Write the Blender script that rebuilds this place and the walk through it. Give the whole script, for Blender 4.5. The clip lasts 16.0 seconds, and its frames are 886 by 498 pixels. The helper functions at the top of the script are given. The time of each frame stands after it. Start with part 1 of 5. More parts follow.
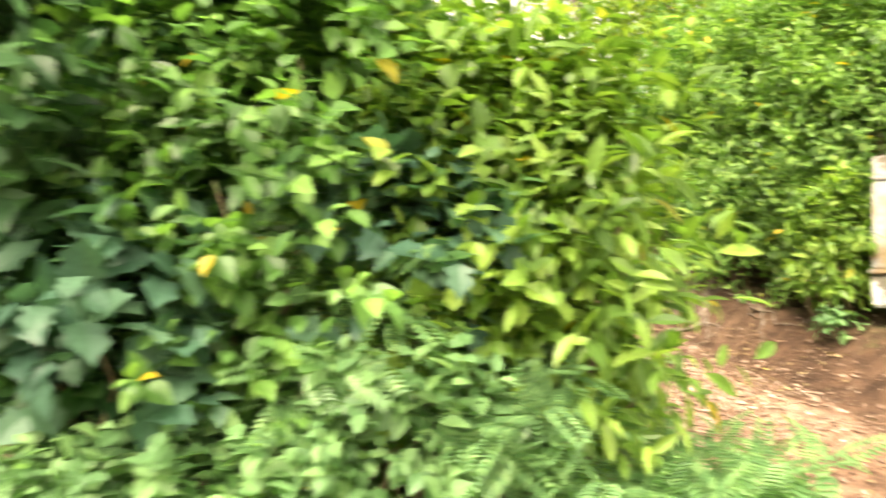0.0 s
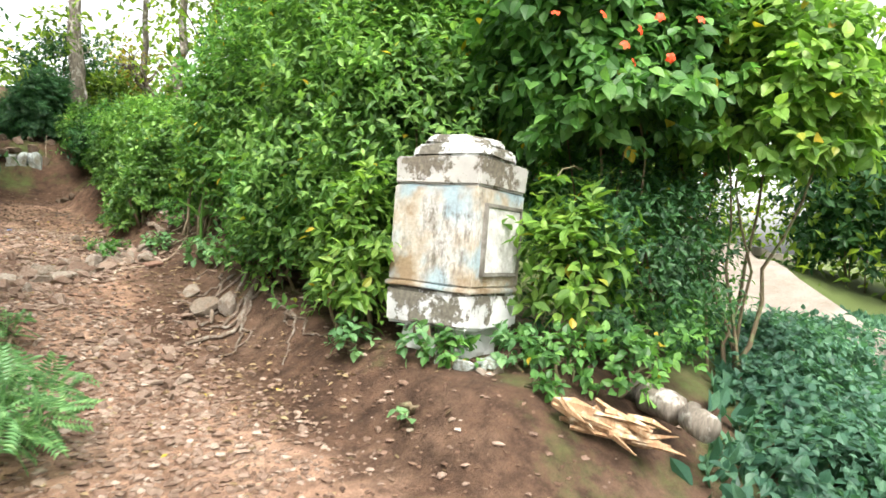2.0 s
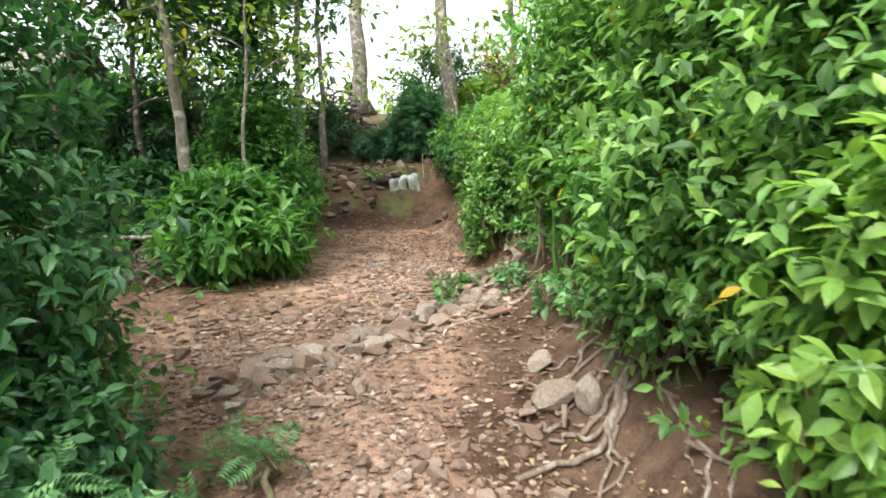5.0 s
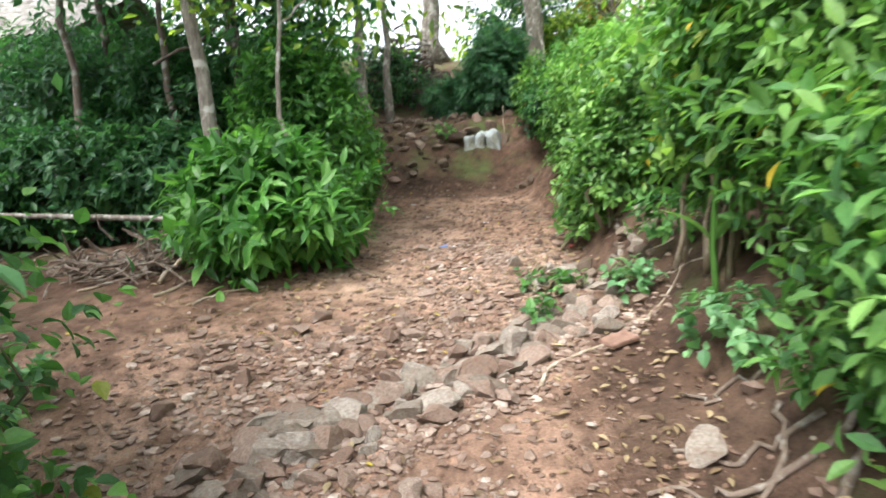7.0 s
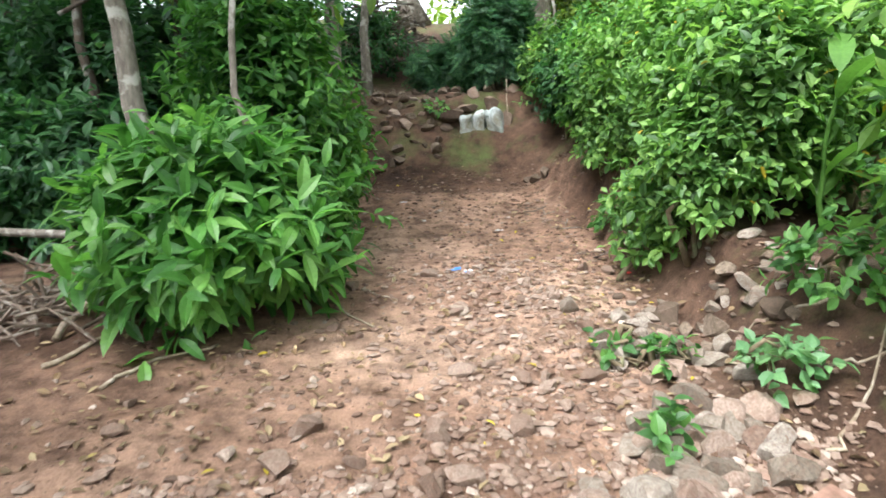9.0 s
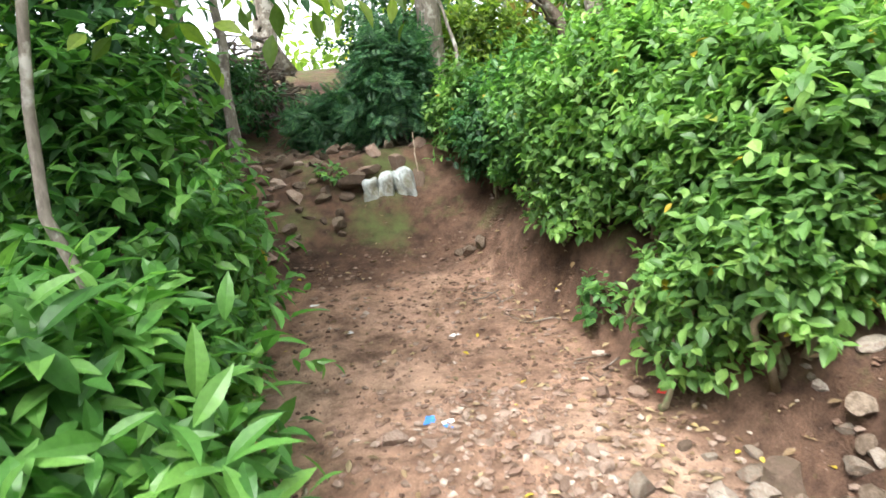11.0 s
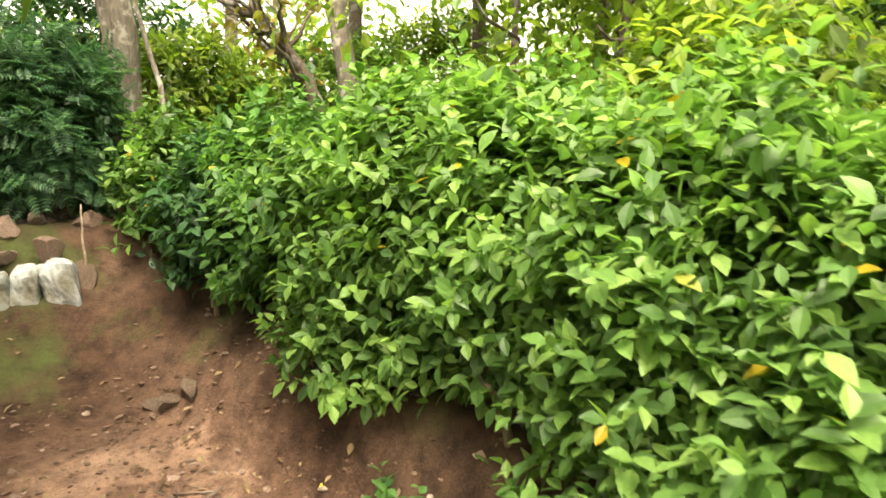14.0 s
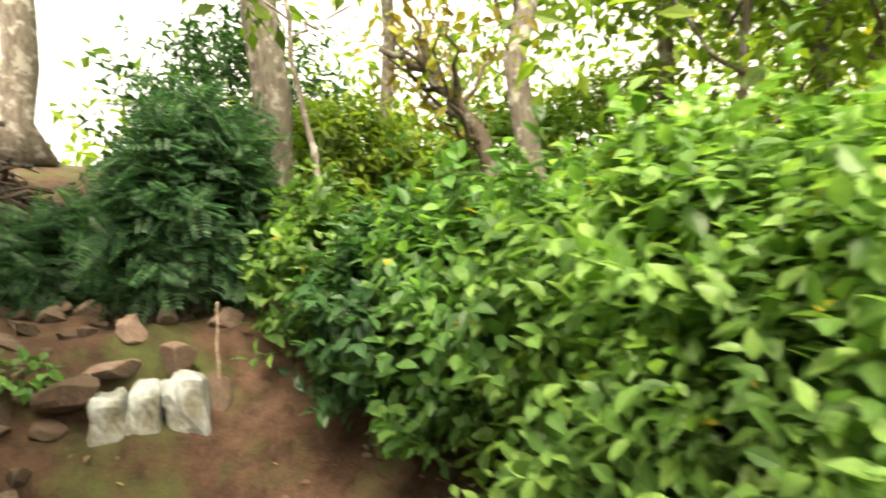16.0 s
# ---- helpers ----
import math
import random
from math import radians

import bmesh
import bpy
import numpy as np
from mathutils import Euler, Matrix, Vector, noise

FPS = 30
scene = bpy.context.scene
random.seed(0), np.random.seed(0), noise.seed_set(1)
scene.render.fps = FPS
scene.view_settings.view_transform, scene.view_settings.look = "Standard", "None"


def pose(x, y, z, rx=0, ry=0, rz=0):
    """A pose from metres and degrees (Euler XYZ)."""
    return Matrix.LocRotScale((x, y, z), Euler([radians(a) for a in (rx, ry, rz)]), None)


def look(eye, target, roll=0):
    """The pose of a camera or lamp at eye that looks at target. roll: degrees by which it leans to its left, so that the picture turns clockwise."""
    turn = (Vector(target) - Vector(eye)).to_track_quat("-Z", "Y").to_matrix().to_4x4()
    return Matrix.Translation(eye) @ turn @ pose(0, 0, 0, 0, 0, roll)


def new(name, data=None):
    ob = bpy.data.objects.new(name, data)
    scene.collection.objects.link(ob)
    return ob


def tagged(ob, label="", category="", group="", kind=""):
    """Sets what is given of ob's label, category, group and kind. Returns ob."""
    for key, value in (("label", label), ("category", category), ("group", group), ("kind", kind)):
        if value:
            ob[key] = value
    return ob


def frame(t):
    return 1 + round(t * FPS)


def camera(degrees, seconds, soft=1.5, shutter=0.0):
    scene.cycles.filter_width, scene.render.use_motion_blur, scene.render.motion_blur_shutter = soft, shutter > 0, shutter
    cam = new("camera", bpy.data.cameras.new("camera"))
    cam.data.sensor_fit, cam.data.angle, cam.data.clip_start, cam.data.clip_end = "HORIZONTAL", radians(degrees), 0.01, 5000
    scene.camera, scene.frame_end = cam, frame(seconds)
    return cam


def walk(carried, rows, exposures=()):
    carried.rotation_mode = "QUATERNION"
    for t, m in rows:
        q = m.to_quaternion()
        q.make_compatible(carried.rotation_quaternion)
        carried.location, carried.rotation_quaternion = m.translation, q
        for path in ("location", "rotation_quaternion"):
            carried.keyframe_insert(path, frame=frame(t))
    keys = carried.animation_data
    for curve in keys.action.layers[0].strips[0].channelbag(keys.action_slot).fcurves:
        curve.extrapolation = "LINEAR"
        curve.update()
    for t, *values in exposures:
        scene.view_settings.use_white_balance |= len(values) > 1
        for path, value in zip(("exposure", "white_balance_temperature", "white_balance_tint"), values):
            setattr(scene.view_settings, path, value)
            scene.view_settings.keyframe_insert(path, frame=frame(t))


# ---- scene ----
cam = camera(70.1, 16.0, soft=1.6, shutter=0.4)
PATH = [
    (0, (-1.847, -1.944, 1.212), (-1.563, 0.034, 1.139), -0.4),
    (0.5, (-1.437, -1.812, 1.206), (-0.805, 0.082, 1.1), -1.0),
    (1, (-1.122, -1.718, 1.238), (-0.476, 0.173, 1.162), 0.1),
    (1.5, (-0.799, -1.531, 1.246), (0.25, 0.17, 1.16), 1.0),
    (2, (-0.528, -1.295, 1.273), (0.75, 0.242, 1.193), 5.0),
    (2.5, (-0.158, -1.089, 1.299), (0.876, 0.622, 1.246), 1.7),
    (3, (0.125, -0.752, 1.288), (0.926, 1.078, 1.184), 2.0),
    (3.5, (0.358, -0.321, 1.363), (1.132, 1.514, 1.177), -0.3),
    (4, (0.563, 0.172, 1.367), (1.019, 2.113, 1.217), -2.7),
    (4.2, (0.588, 0.341, 1.371), (0.926, 2.307, 1.225), -2.5),
    (6.3, (0.608, 1.845, 1.635), (0.691, 3.836, 1.458), -1.6),
    (6.5, (0.634, 1.999, 1.597), (0.703, 3.991, 1.433), -1.9),
    (7, (0.628, 2.452, 1.586), (0.526, 4.426, 1.284), -2.8),
    (7.5, (0.523, 2.88, 1.628), (0.336, 4.836, 1.254), -3.0),
    (8, (0.422, 3.235, 1.69), (0.247, 5.205, 1.39), -4.1),
    (8.5, (0.326, 3.588, 1.719), (0.233, 5.563, 1.422), -3.9),
    (9, (0.178, 3.934, 1.77), (0.208, 5.892, 1.365), -1.6),
    (9.5, (0.084, 4.23, 1.829), (0.311, 6.199, 1.558), -3.9),
    (9.7, (0.034, 4.436, 1.843), (0.373, 6.378, 1.509), -5.1),
    (11.8, (-0.202, 5.884, 2.107), (0.354, 7.78, 1.795), -7.7),
    (12, (-0.196, 6.014, 2.102), (0.496, 7.861, 1.776), -7.1),
    (12.5, (-0.111, 6.278, 2.195), (0.923, 7.975, 1.962), -4.1),
    (13, (0.053, 6.546, 2.184), (1.201, 8.172, 1.981), -6.5),
    (13.5, (0.178, 6.764, 2.215), (1.465, 8.283, 2.026), -5.7),
    (14, (0.213, 7.074, 2.245), (1.515, 8.582, 2.071), -0.6),
    (14.5, (0.277, 7.316, 2.262), (1.647, 8.773, 2.226), 1.8),
    (15, (0.44, 7.62, 2.315), (1.714, 9.158, 2.209), 0.2),
    (15.5, (0.489, 7.899, 2.327), (1.697, 9.493, 2.321), 1.2),
    (16, (0.518, 8.262, 2.384), (1.504, 10.001, 2.428), -0.6),
]
walk(cam, [(t, look(e, g, r)) for t, e, g, r in PATH], [(0.0, 2.6, 8800, 14), (1.2, 2.25, 7300, 11), (2.0, 1.95, 6600, 10), (4.2, 1.95, 6500, 10), (6.3, 2.06, 6100, 11), (9.7, 2.25, 6000, 12), (11.8, 2.42, 6500, 13), (13.5, 2.4, 7600, 13), (14.5, 2.5, 8500, 14), (16.0, 2.4, 8300, 13)])


# ---- light ----
world = bpy.data.worlds.new("sky")
scene.world = world
world.use_nodes = True
wn, wl_ = world.node_tree.nodes, world.node_tree.links
sky = wn.new("ShaderNodeTexSky")
sky.sky_type = 'NISHITA'
sky.sun_disc = False
sky.sun_elevation = radians(58)
sky.sun_rotation = radians(215)
sky.dust_density = 4.0
sky.air_density = 1.0
sky.ozone_density = 1.0
haze = wn.new("ShaderNodeHueSaturation")      # cloud veil: pale, little blue
haze.inputs["Saturation"].default_value = 0.12
wl_.new(sky.outputs[0], haze.inputs["Color"])
wl_.new(haze.outputs[0], wn["Background"].inputs[0])
wn["Background"].inputs[1].default_value = 0.15
sun_data = bpy.data.lights.new("sun", 'SUN')
sun_data.energy = 1.5
sun_data.angle = radians(25)
sun_data.color = (1.0, 0.96, 0.88)
sun = new("sun", sun_data)
sun.matrix_world = look((8 * math.sin(radians(215)), 8 * math.cos(radians(215)), 12.8), (0, 0, 0))

rng = np.random.default_rng(7)

# ---- materials ----


def mat(name, rough=0.7, spec=0.4):
    m = bpy.data.materials.new(name)
    m.use_nodes = True
    b = m.node_tree.nodes["Principled BSDF"]
    b.inputs["Roughness"].default_value = rough
    b.inputs["Specular IOR Level"].default_value = spec
    return m, m.node_tree.nodes, m.node_tree.links, b


def ramp(nodes, stops):
    r = nodes.new("ShaderNodeValToRGB")
    el = r.color_ramp.elements
    while len(el) < len(stops):
        el.new(0.5)
    for e, (p, c) in zip(el, stops):
        e.position, e.color = p, (*c, 1)
    return r


def noise_tex(nodes, links, coord, scale, detail=5, rough=0.6):
    n = nodes.new("ShaderNodeTexNoise")
    n.inputs["Scale"].default_value = scale
    n.inputs["Detail"].default_value = detail
    n.inputs["Roughness"].default_value = rough
    links.new(coord, n.inputs["Vector"])
    return n


def mix(nodes, links, fac, a, b, mode='MIX'):
    m = nodes.new("ShaderNodeMix")
    m.data_type, m.blend_type = 'RGBA', mode
    for sock, v in ((m.inputs[0], fac), (m.inputs[6], a), (m.inputs[7], b)):
        if isinstance(v, (int, float)):
            sock.default_value = v
        elif isinstance(v, tuple):
            sock.default_value = (*v, 1)
        else:
            links.new(v, sock)
    return m.outputs[2]


def bump(nodes, links, b, height, strength=0.4, dist=0.02):
    n = nodes.new("ShaderNodeBump")
    n.inputs["Strength"].default_value = strength
    n.inputs["Distance"].default_value = dist
    links.new(height, n.inputs["Height"])
    links.new(n.outputs[0], b.inputs["Normal"])


def leaf_material(name, dark, mid, light, rough=0.45, glow=0.45, patch=0.9, yellow=0.002):
    """A leaf: per-leaf tone, patches of fresh and old growth, light passing through the blade."""
    m, n, l, b = mat(name, rough, 0.35)
    geo = n.new("ShaderNodeNewGeometry")
    tone = ramp(n, [(0.0, dark), (0.5, mid), (0.994 - yellow, light), (0.997 - yellow, (0.42, 0.31, 0.03) if yellow else light)])
    l.new(geo.outputs["Random Per Island"], tone.inputs[0])
    co = n.new("ShaderNodeTexCoord")
    big = noise_tex(n, l, co.outputs["Object"], patch, 3)
    br = ramp(n, [(0.35, (0.62, 0.66, 0.6)), (0.65, (1.25, 1.22, 1.1))])
    l.new(big.outputs[0], br.inputs[0])
    col = mix(n, l, 1.0, tone.outputs[0], br.outputs[0], 'MULTIPLY')
    fine = noise_tex(n, l, co.outputs["Object"], 60, 2)
    fr = ramp(n, [(0.3, (0.86, 0.88, 0.84)), (0.7, (1.1, 1.1, 1.05))])
    l.new(fine.outputs[0], fr.inputs[0])
    col = mix(n, l, 1.0, col, fr.outputs[0], 'MULTIPLY')
    l.new(col, b.inputs["Base Color"])
    tr = n.new("ShaderNodeBsdfTranslucent")
    tcol = mix(n, l, 1.0, col, (1.3, 1.45, 0.8), 'MULTIPLY')
    l.new(tcol, tr.inputs["Color"])
    ms = n.new("ShaderNodeMixShader")
    ms.inputs[0].default_value = glow
    l.new(b.outputs[0], ms.inputs[1])
    l.new(tr.outputs[0], ms.inputs[2])
    l.new(ms.outputs[0], n["Material Output"].inputs["Surface"])
    return m


LEAF_MID = leaf_material("leaf_mid_green", (0.046, 0.118, 0.041), (0.099, 0.237, 0.072), (0.185, 0.362, 0.104))
LEAF_FRESH = leaf_material("leaf_fresh_green", (0.072, 0.153, 0.036), (0.158, 0.298, 0.062), (0.285, 0.428, 0.105), yellow=0.002)
LEAF_HEDGE = leaf_material("leaf_hedge_green", (0.06, 0.135, 0.042), (0.128, 0.262, 0.072), (0.235, 0.39, 0.115), patch=1.6)
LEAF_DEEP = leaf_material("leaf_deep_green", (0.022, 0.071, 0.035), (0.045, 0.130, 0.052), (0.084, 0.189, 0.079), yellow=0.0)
LEAF_BLUE = leaf_material("leaf_blue_green", (0.039, 0.106, 0.079), (0.067, 0.165, 0.123), (0.123, 0.248, 0.175), yellow=0.0)
LEAF_FERNY = leaf_material("leaf_dark_ferny", (0.024, 0.078, 0.042), (0.045, 0.128, 0.07), (0.1, 0.22, 0.1), yellow=0.0, patch=2.5)
LEAF_GINGER = leaf_material("leaf_long_green", (0.045, 0.130, 0.035), (0.084, 0.224, 0.052), (0.168, 0.342, 0.088), rough=0.38, yellow=0.0)
LEAF_FEATHER = leaf_material("leaf_feathery_green", (0.101, 0.224, 0.105), (0.157, 0.319, 0.158), (0.246, 0.425, 0.210), yellow=0.0)
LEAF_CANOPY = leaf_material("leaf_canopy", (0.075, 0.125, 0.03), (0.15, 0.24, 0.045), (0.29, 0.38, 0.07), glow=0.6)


def bark_material(name, a, b_, spots, scale=9.0):
    m, n, l, b = mat(name, 0.85, 0.2)
    co = n.new("ShaderNodeTexCoord")
    mp = n.new("ShaderNodeMapping")
    mp.inputs["Scale"].default_value = (1, 1, 0.25)
    l.new(co.outputs["Object"], mp.inputs[0])
    n1 = noise_tex(n, l, mp.outputs[0], scale * 3, 8, 0.7)
    r1 = ramp(n, [(0.3, a), (0.7, b_)])
    l.new(n1.outputs[0], r1.inputs[0])
    n2 = noise_tex(n, l, co.outputs["Object"], scale, 4)
    r2 = ramp(n, [(0.52, (0, 0, 0)), (0.62, (1, 1, 1))])
    l.new(n2.outputs[0], r2.inputs[0])
    l.new(mix(n, l, r2.outputs[0], r1.outputs[0], spots), b.inputs["Base Color"])
    bump(n, l, b, n1.outputs[0], 0.7, 0.015)
    return m


BARK_PALE = bark_material("bark_pale", (0.075, 0.062, 0.05), (0.25, 0.22, 0.18), (0.36, 0.34, 0.3))
BARK_DARK = bark_material("bark_dark", (0.06, 0.045, 0.035), (0.14, 0.11, 0.085), (0.22, 0.21, 0.18))
STEM = bark_material("stem_brown", (0.1, 0.075, 0.045), (0.2, 0.16, 0.1), (0.16, 0.19, 0.09))
ROOT = bark_material("root_bark", (0.11, 0.08, 0.06), (0.19, 0.145, 0.11), (0.24, 0.21, 0.175), 14)


def soil_material():
    m, n, l, b = mat("red_soil", 0.85, 0.25)
    co = n.new("ShaderNodeTexCoord")
    p = co.outputs["Object"]
    big = noise_tex(n, l, p, 0.7, 4)
    rb = ramp(n, [(0.36, (0.15, 0.09, 0.062)), (0.5, (0.22, 0.138, 0.098)), (0.66, (0.28, 0.19, 0.14))])
    l.new(big.outputs[0], rb.inputs[0])
    mid = noise_tex(n, l, p, 7, 8, 0.7)
    rm = ramp(n, [(0.34, (0.42, 0.39, 0.36)), (0.52, (0.95, 0.95, 0.95)), (0.7, (1.4, 1.38, 1.34))])
    l.new(mid.outputs[0], rm.inputs[0])
    col = mix(n, l, 1.0, rb.outputs[0], rm.outputs[0], 'MULTIPLY')
    fine = noise_tex(n, l, p, 90, 4, 0.8)
    rf = ramp(n, [(0.3, (0.68, 0.66, 0.62)), (0.7, (1.28, 1.28, 1.28))])
    l.new(fine.outputs[0], rf.inputs[0])
    col = mix(n, l, 1.0, col, rf.outputs[0], 'MULTIPLY')
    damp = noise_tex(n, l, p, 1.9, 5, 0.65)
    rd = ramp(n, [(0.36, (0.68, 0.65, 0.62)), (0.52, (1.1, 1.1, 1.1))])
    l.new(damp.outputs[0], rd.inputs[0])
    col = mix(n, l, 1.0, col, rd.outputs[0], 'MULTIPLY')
    # trodden earth is dry and pale; damp edges are darkened further to paint in shade
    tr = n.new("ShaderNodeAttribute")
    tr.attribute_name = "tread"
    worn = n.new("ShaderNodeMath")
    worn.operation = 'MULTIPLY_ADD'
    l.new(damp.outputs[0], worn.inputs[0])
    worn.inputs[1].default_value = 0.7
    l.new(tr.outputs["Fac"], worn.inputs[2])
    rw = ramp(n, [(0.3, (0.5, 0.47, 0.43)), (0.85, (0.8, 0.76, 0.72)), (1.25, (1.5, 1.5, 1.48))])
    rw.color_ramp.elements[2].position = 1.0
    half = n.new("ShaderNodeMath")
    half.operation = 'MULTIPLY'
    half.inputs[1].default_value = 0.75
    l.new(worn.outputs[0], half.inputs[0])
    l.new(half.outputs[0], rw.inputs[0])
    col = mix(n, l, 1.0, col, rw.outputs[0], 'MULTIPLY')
    # thin moss in damp patches and on the green verge far from the track; at its head it also paints shade
    mo = noise_tex(n, l, p, 1.6, 6, 0.7)
    att = n.new("ShaderNodeAttribute")
    att.attribute_name = "moss"
    add = n.new("ShaderNodeMath")
    add.operation = 'MULTIPLY_ADD'
    l.new(att.outputs["Fac"], add.inputs[0])
    add.inputs[1].default_value = 0.6
    l.new(mo.outputs[0], add.inputs[2])
    rmo = ramp(n, [(0.68, (0, 0, 0)), (0.9, (1, 1, 1))])
    l.new(add.outputs[0], rmo.inputs[0])
    green = mix(n, l, fine.outputs[0], (0.06, 0.085, 0.025), (0.13, 0.17, 0.05))
    col = mix(n, l, rmo.outputs[0], col, green)
    l.new(col, b.inputs["Base Color"])
    h = mix(n, l, 0.5, mid.outputs[0], fine.outputs[0])
    bump(n, l, b, h, 0.9, 0.05)
    return m


SOIL = soil_material()


def stone_material(name, tones, stain=(0.2, 0.11, 0.065), amount=0.5):
    m, n, l, b = mat(name, 0.85, 0.25)
    geo = n.new("ShaderNodeNewGeometry")
    tone = ramp(n, tones)
    info = n.new("ShaderNodeObjectInfo")
    add = n.new("ShaderNodeMath")
    add.operation = 'ADD'
    l.new(geo.outputs["Random Per Island"], add.inputs[0])
    l.new(info.outputs["Random"], add.inputs[1])
    fr = n.new("ShaderNodeMath")
    fr.operation = 'FRACT'
    l.new(add.outputs[0], fr.inputs[0])
    l.new(fr.outputs[0], tone.inputs[0])
    co = n.new("ShaderNodeTexCoord")
    n1 = noise_tex(n, l, co.outputs["Object"], 14, 7, 0.7)
    r1 = ramp(n, [(0.35, (0.6, 0.58, 0.55)), (0.7, (1.25, 1.25, 1.25))])
    l.new(n1.outputs[0], r1.inputs[0])
    col = mix(n, l, 1.0, tone.outputs[0], r1.outputs[0], 'MULTIPLY')
    n2 = noise_tex(n, l, co.outputs["Object"], 5, 5)
    r2 = ramp(n, [(0.45, (0, 0, 0)), (0.65, (amount, amount, amount))])
    l.new(n2.outputs[0], r2.inputs[0])
    l.new(mix(n, l, r2.outputs[0], col, stain), b.inputs["Base Color"])
    bump(n, l, b, n1.outputs[0], 0.6, 0.02)
    return m


STONE = stone_material("stone_buff", [(0, (0.14, 0.092, 0.067)), (0.45, (0.21, 0.15, 0.115)), (0.85, (0.29, 0.22, 0.175)), (1, (0.43, 0.36, 0.3))], (0.16, 0.09, 0.06), amount=0.5)
BANKROCK = stone_material("rock_brown", [(0, (0.1, 0.07, 0.05)), (0.6, (0.16, 0.12, 0.088)), (1, (0.24, 0.19, 0.145))], (0.075, 0.055, 0.035), amount=0.8)
ROCK = stone_material("rock_grey", [(0, (0.17, 0.14, 0.11)), (0.5, (0.25, 0.215, 0.175)), (1, (0.34, 0.3, 0.255))], (0.15, 0.095, 0.065), amount=0.6)
WHITEWASH = stone_material("whitewashed_stone", [(0, (0.34, 0.38, 0.365)), (1, (0.44, 0.485, 0.475))], (0.15, 0.14, 0.095), 1.0)


# ---- mesh helpers ----


def part(name, data, material, parent=None, label="", kind=""):
    """One mesh object under a thing, from a bmesh or from a finished mesh."""
    if isinstance(data, bmesh.types.BMesh):
        me = bpy.data.meshes.new(name)
        data.to_mesh(me)
        data.free()
    else:
        me = data
    if material is not None and not me.materials:
        me.materials.append(material)
    ob = new(name, me)
    if parent is not None:
        ob.parent = parent
    return tagged(ob, label, "", "", kind)


def thing(name, at, label, category, group="", kind=""):
    ob = new(name)
    ob.location = at
    ob.empty_display_size = 0.1
    return tagged(ob, label, category, group, kind)


def raw_mesh(name, v, f, smooth=False):
    me = bpy.data.meshes.new(name)
    me.from_pydata(np.asarray(v, dtype=np.float32), [], np.asarray(f, dtype=np.int32))
    if smooth:
        me.polygons.foreach_set("use_smooth", np.ones(len(me.polygons), dtype=bool))
    me.update()
    return me


def unit(a):
    return a / np.maximum(np.linalg.norm(a, axis=-1, keepdims=True), 1e-6)


# leaf blades in unit size: x runs from stalk to tip, y across, z out of the blade
def blade(widths, bend=0.1, fold=0.12):
    v, f = [(0, 0, 0)], []
    k = len(widths)
    for i, w in enumerate(widths):
        x = (i + 1) / (k + 1)
        z = -bend * x * x
        v += [(x, w, z + fold * w), (x, 0, z), (x, -w, z + fold * w)]
    v.append((1, 0, -bend))
    f += [(0, 2, 1), (0, 3, 2)]
    for i in range(k - 1):
        a, b = 1 + 3 * i, 4 + 3 * i
        f += [(a, a + 1, b + 1), (a, b + 1, b), (a + 1, a + 2, b + 2), (a + 1, b + 2, b + 1)]
    a, t = 1 + 3 * (k - 1), len(v) - 1
    f += [(a, a + 1, t), (a + 1, a + 2, t)]
    return np.array(v, float), np.array(f)


def pinnate(pairs=9, spread=0.32, w=0.055):
    """A feathery leaf: narrow leaflets along one midrib."""
    v, f = [], []
    for i in range(pairs):
        x = 0.12 + 0.86 * i / pairs
        ln = spread * (1 - 0.55 * abs(i / pairs - 0.35))
        for s in (-1, 1):
            k = len(v)
            z = -0.12 * x * x
            v += [(x, 0, z), (x + w, s * ln * 0.5, z + 0.02), (x + 0.09, s * ln, z - 0.03), (x - w * 0.6, s * ln * 0.55, z + 0.02)]
            f += [(k, k + 1, k + 2), (k, k + 2, k + 3)] if s > 0 else [(k, k + 2, k + 1), (k, k + 3, k + 2)]
    k = len(v)
    v += [(0, 0.008, 0), (0, -0.008, 0), (1, 0, -0.12)]
    f.append((k, k + 1, k + 2))
    return np.array(v, float), np.array(f)


OVATE = blade([0.16, 0.235, 0.15], 0.2, 0.35)
BROAD = blade([0.3, 0.34, 0.2], 0.2, 0.3)
LANCE = blade([0.1, 0.13, 0.09], 0.3, 0.4)
SMALL = blade([0.24], 0.12, 0.35)
PINNATE = pinnate()


def leaf_mesh(name, pos, way, up, length, template, width=1.0):
    """All blades of one crown in one mesh."""
    tv, tf = template
    n = len(pos)
    way = unit(way)
    side = unit(np.cross(up, way))
    nor = np.cross(way, side)
    length = np.broadcast_to(length, (n,))
    loc = tv[None] * length[:, None, None]
    v = (pos[:, None] + loc[..., 0:1] * way[:, None] + loc[..., 1:2] * side[:, None] * width + loc[..., 2:3] * nor[:, None])
    f = tf[None] + (np.arange(n) * len(tv))[:, None, None]
    return raw_mesh(name, v.reshape(-1, 3), f.reshape(-1, 3))


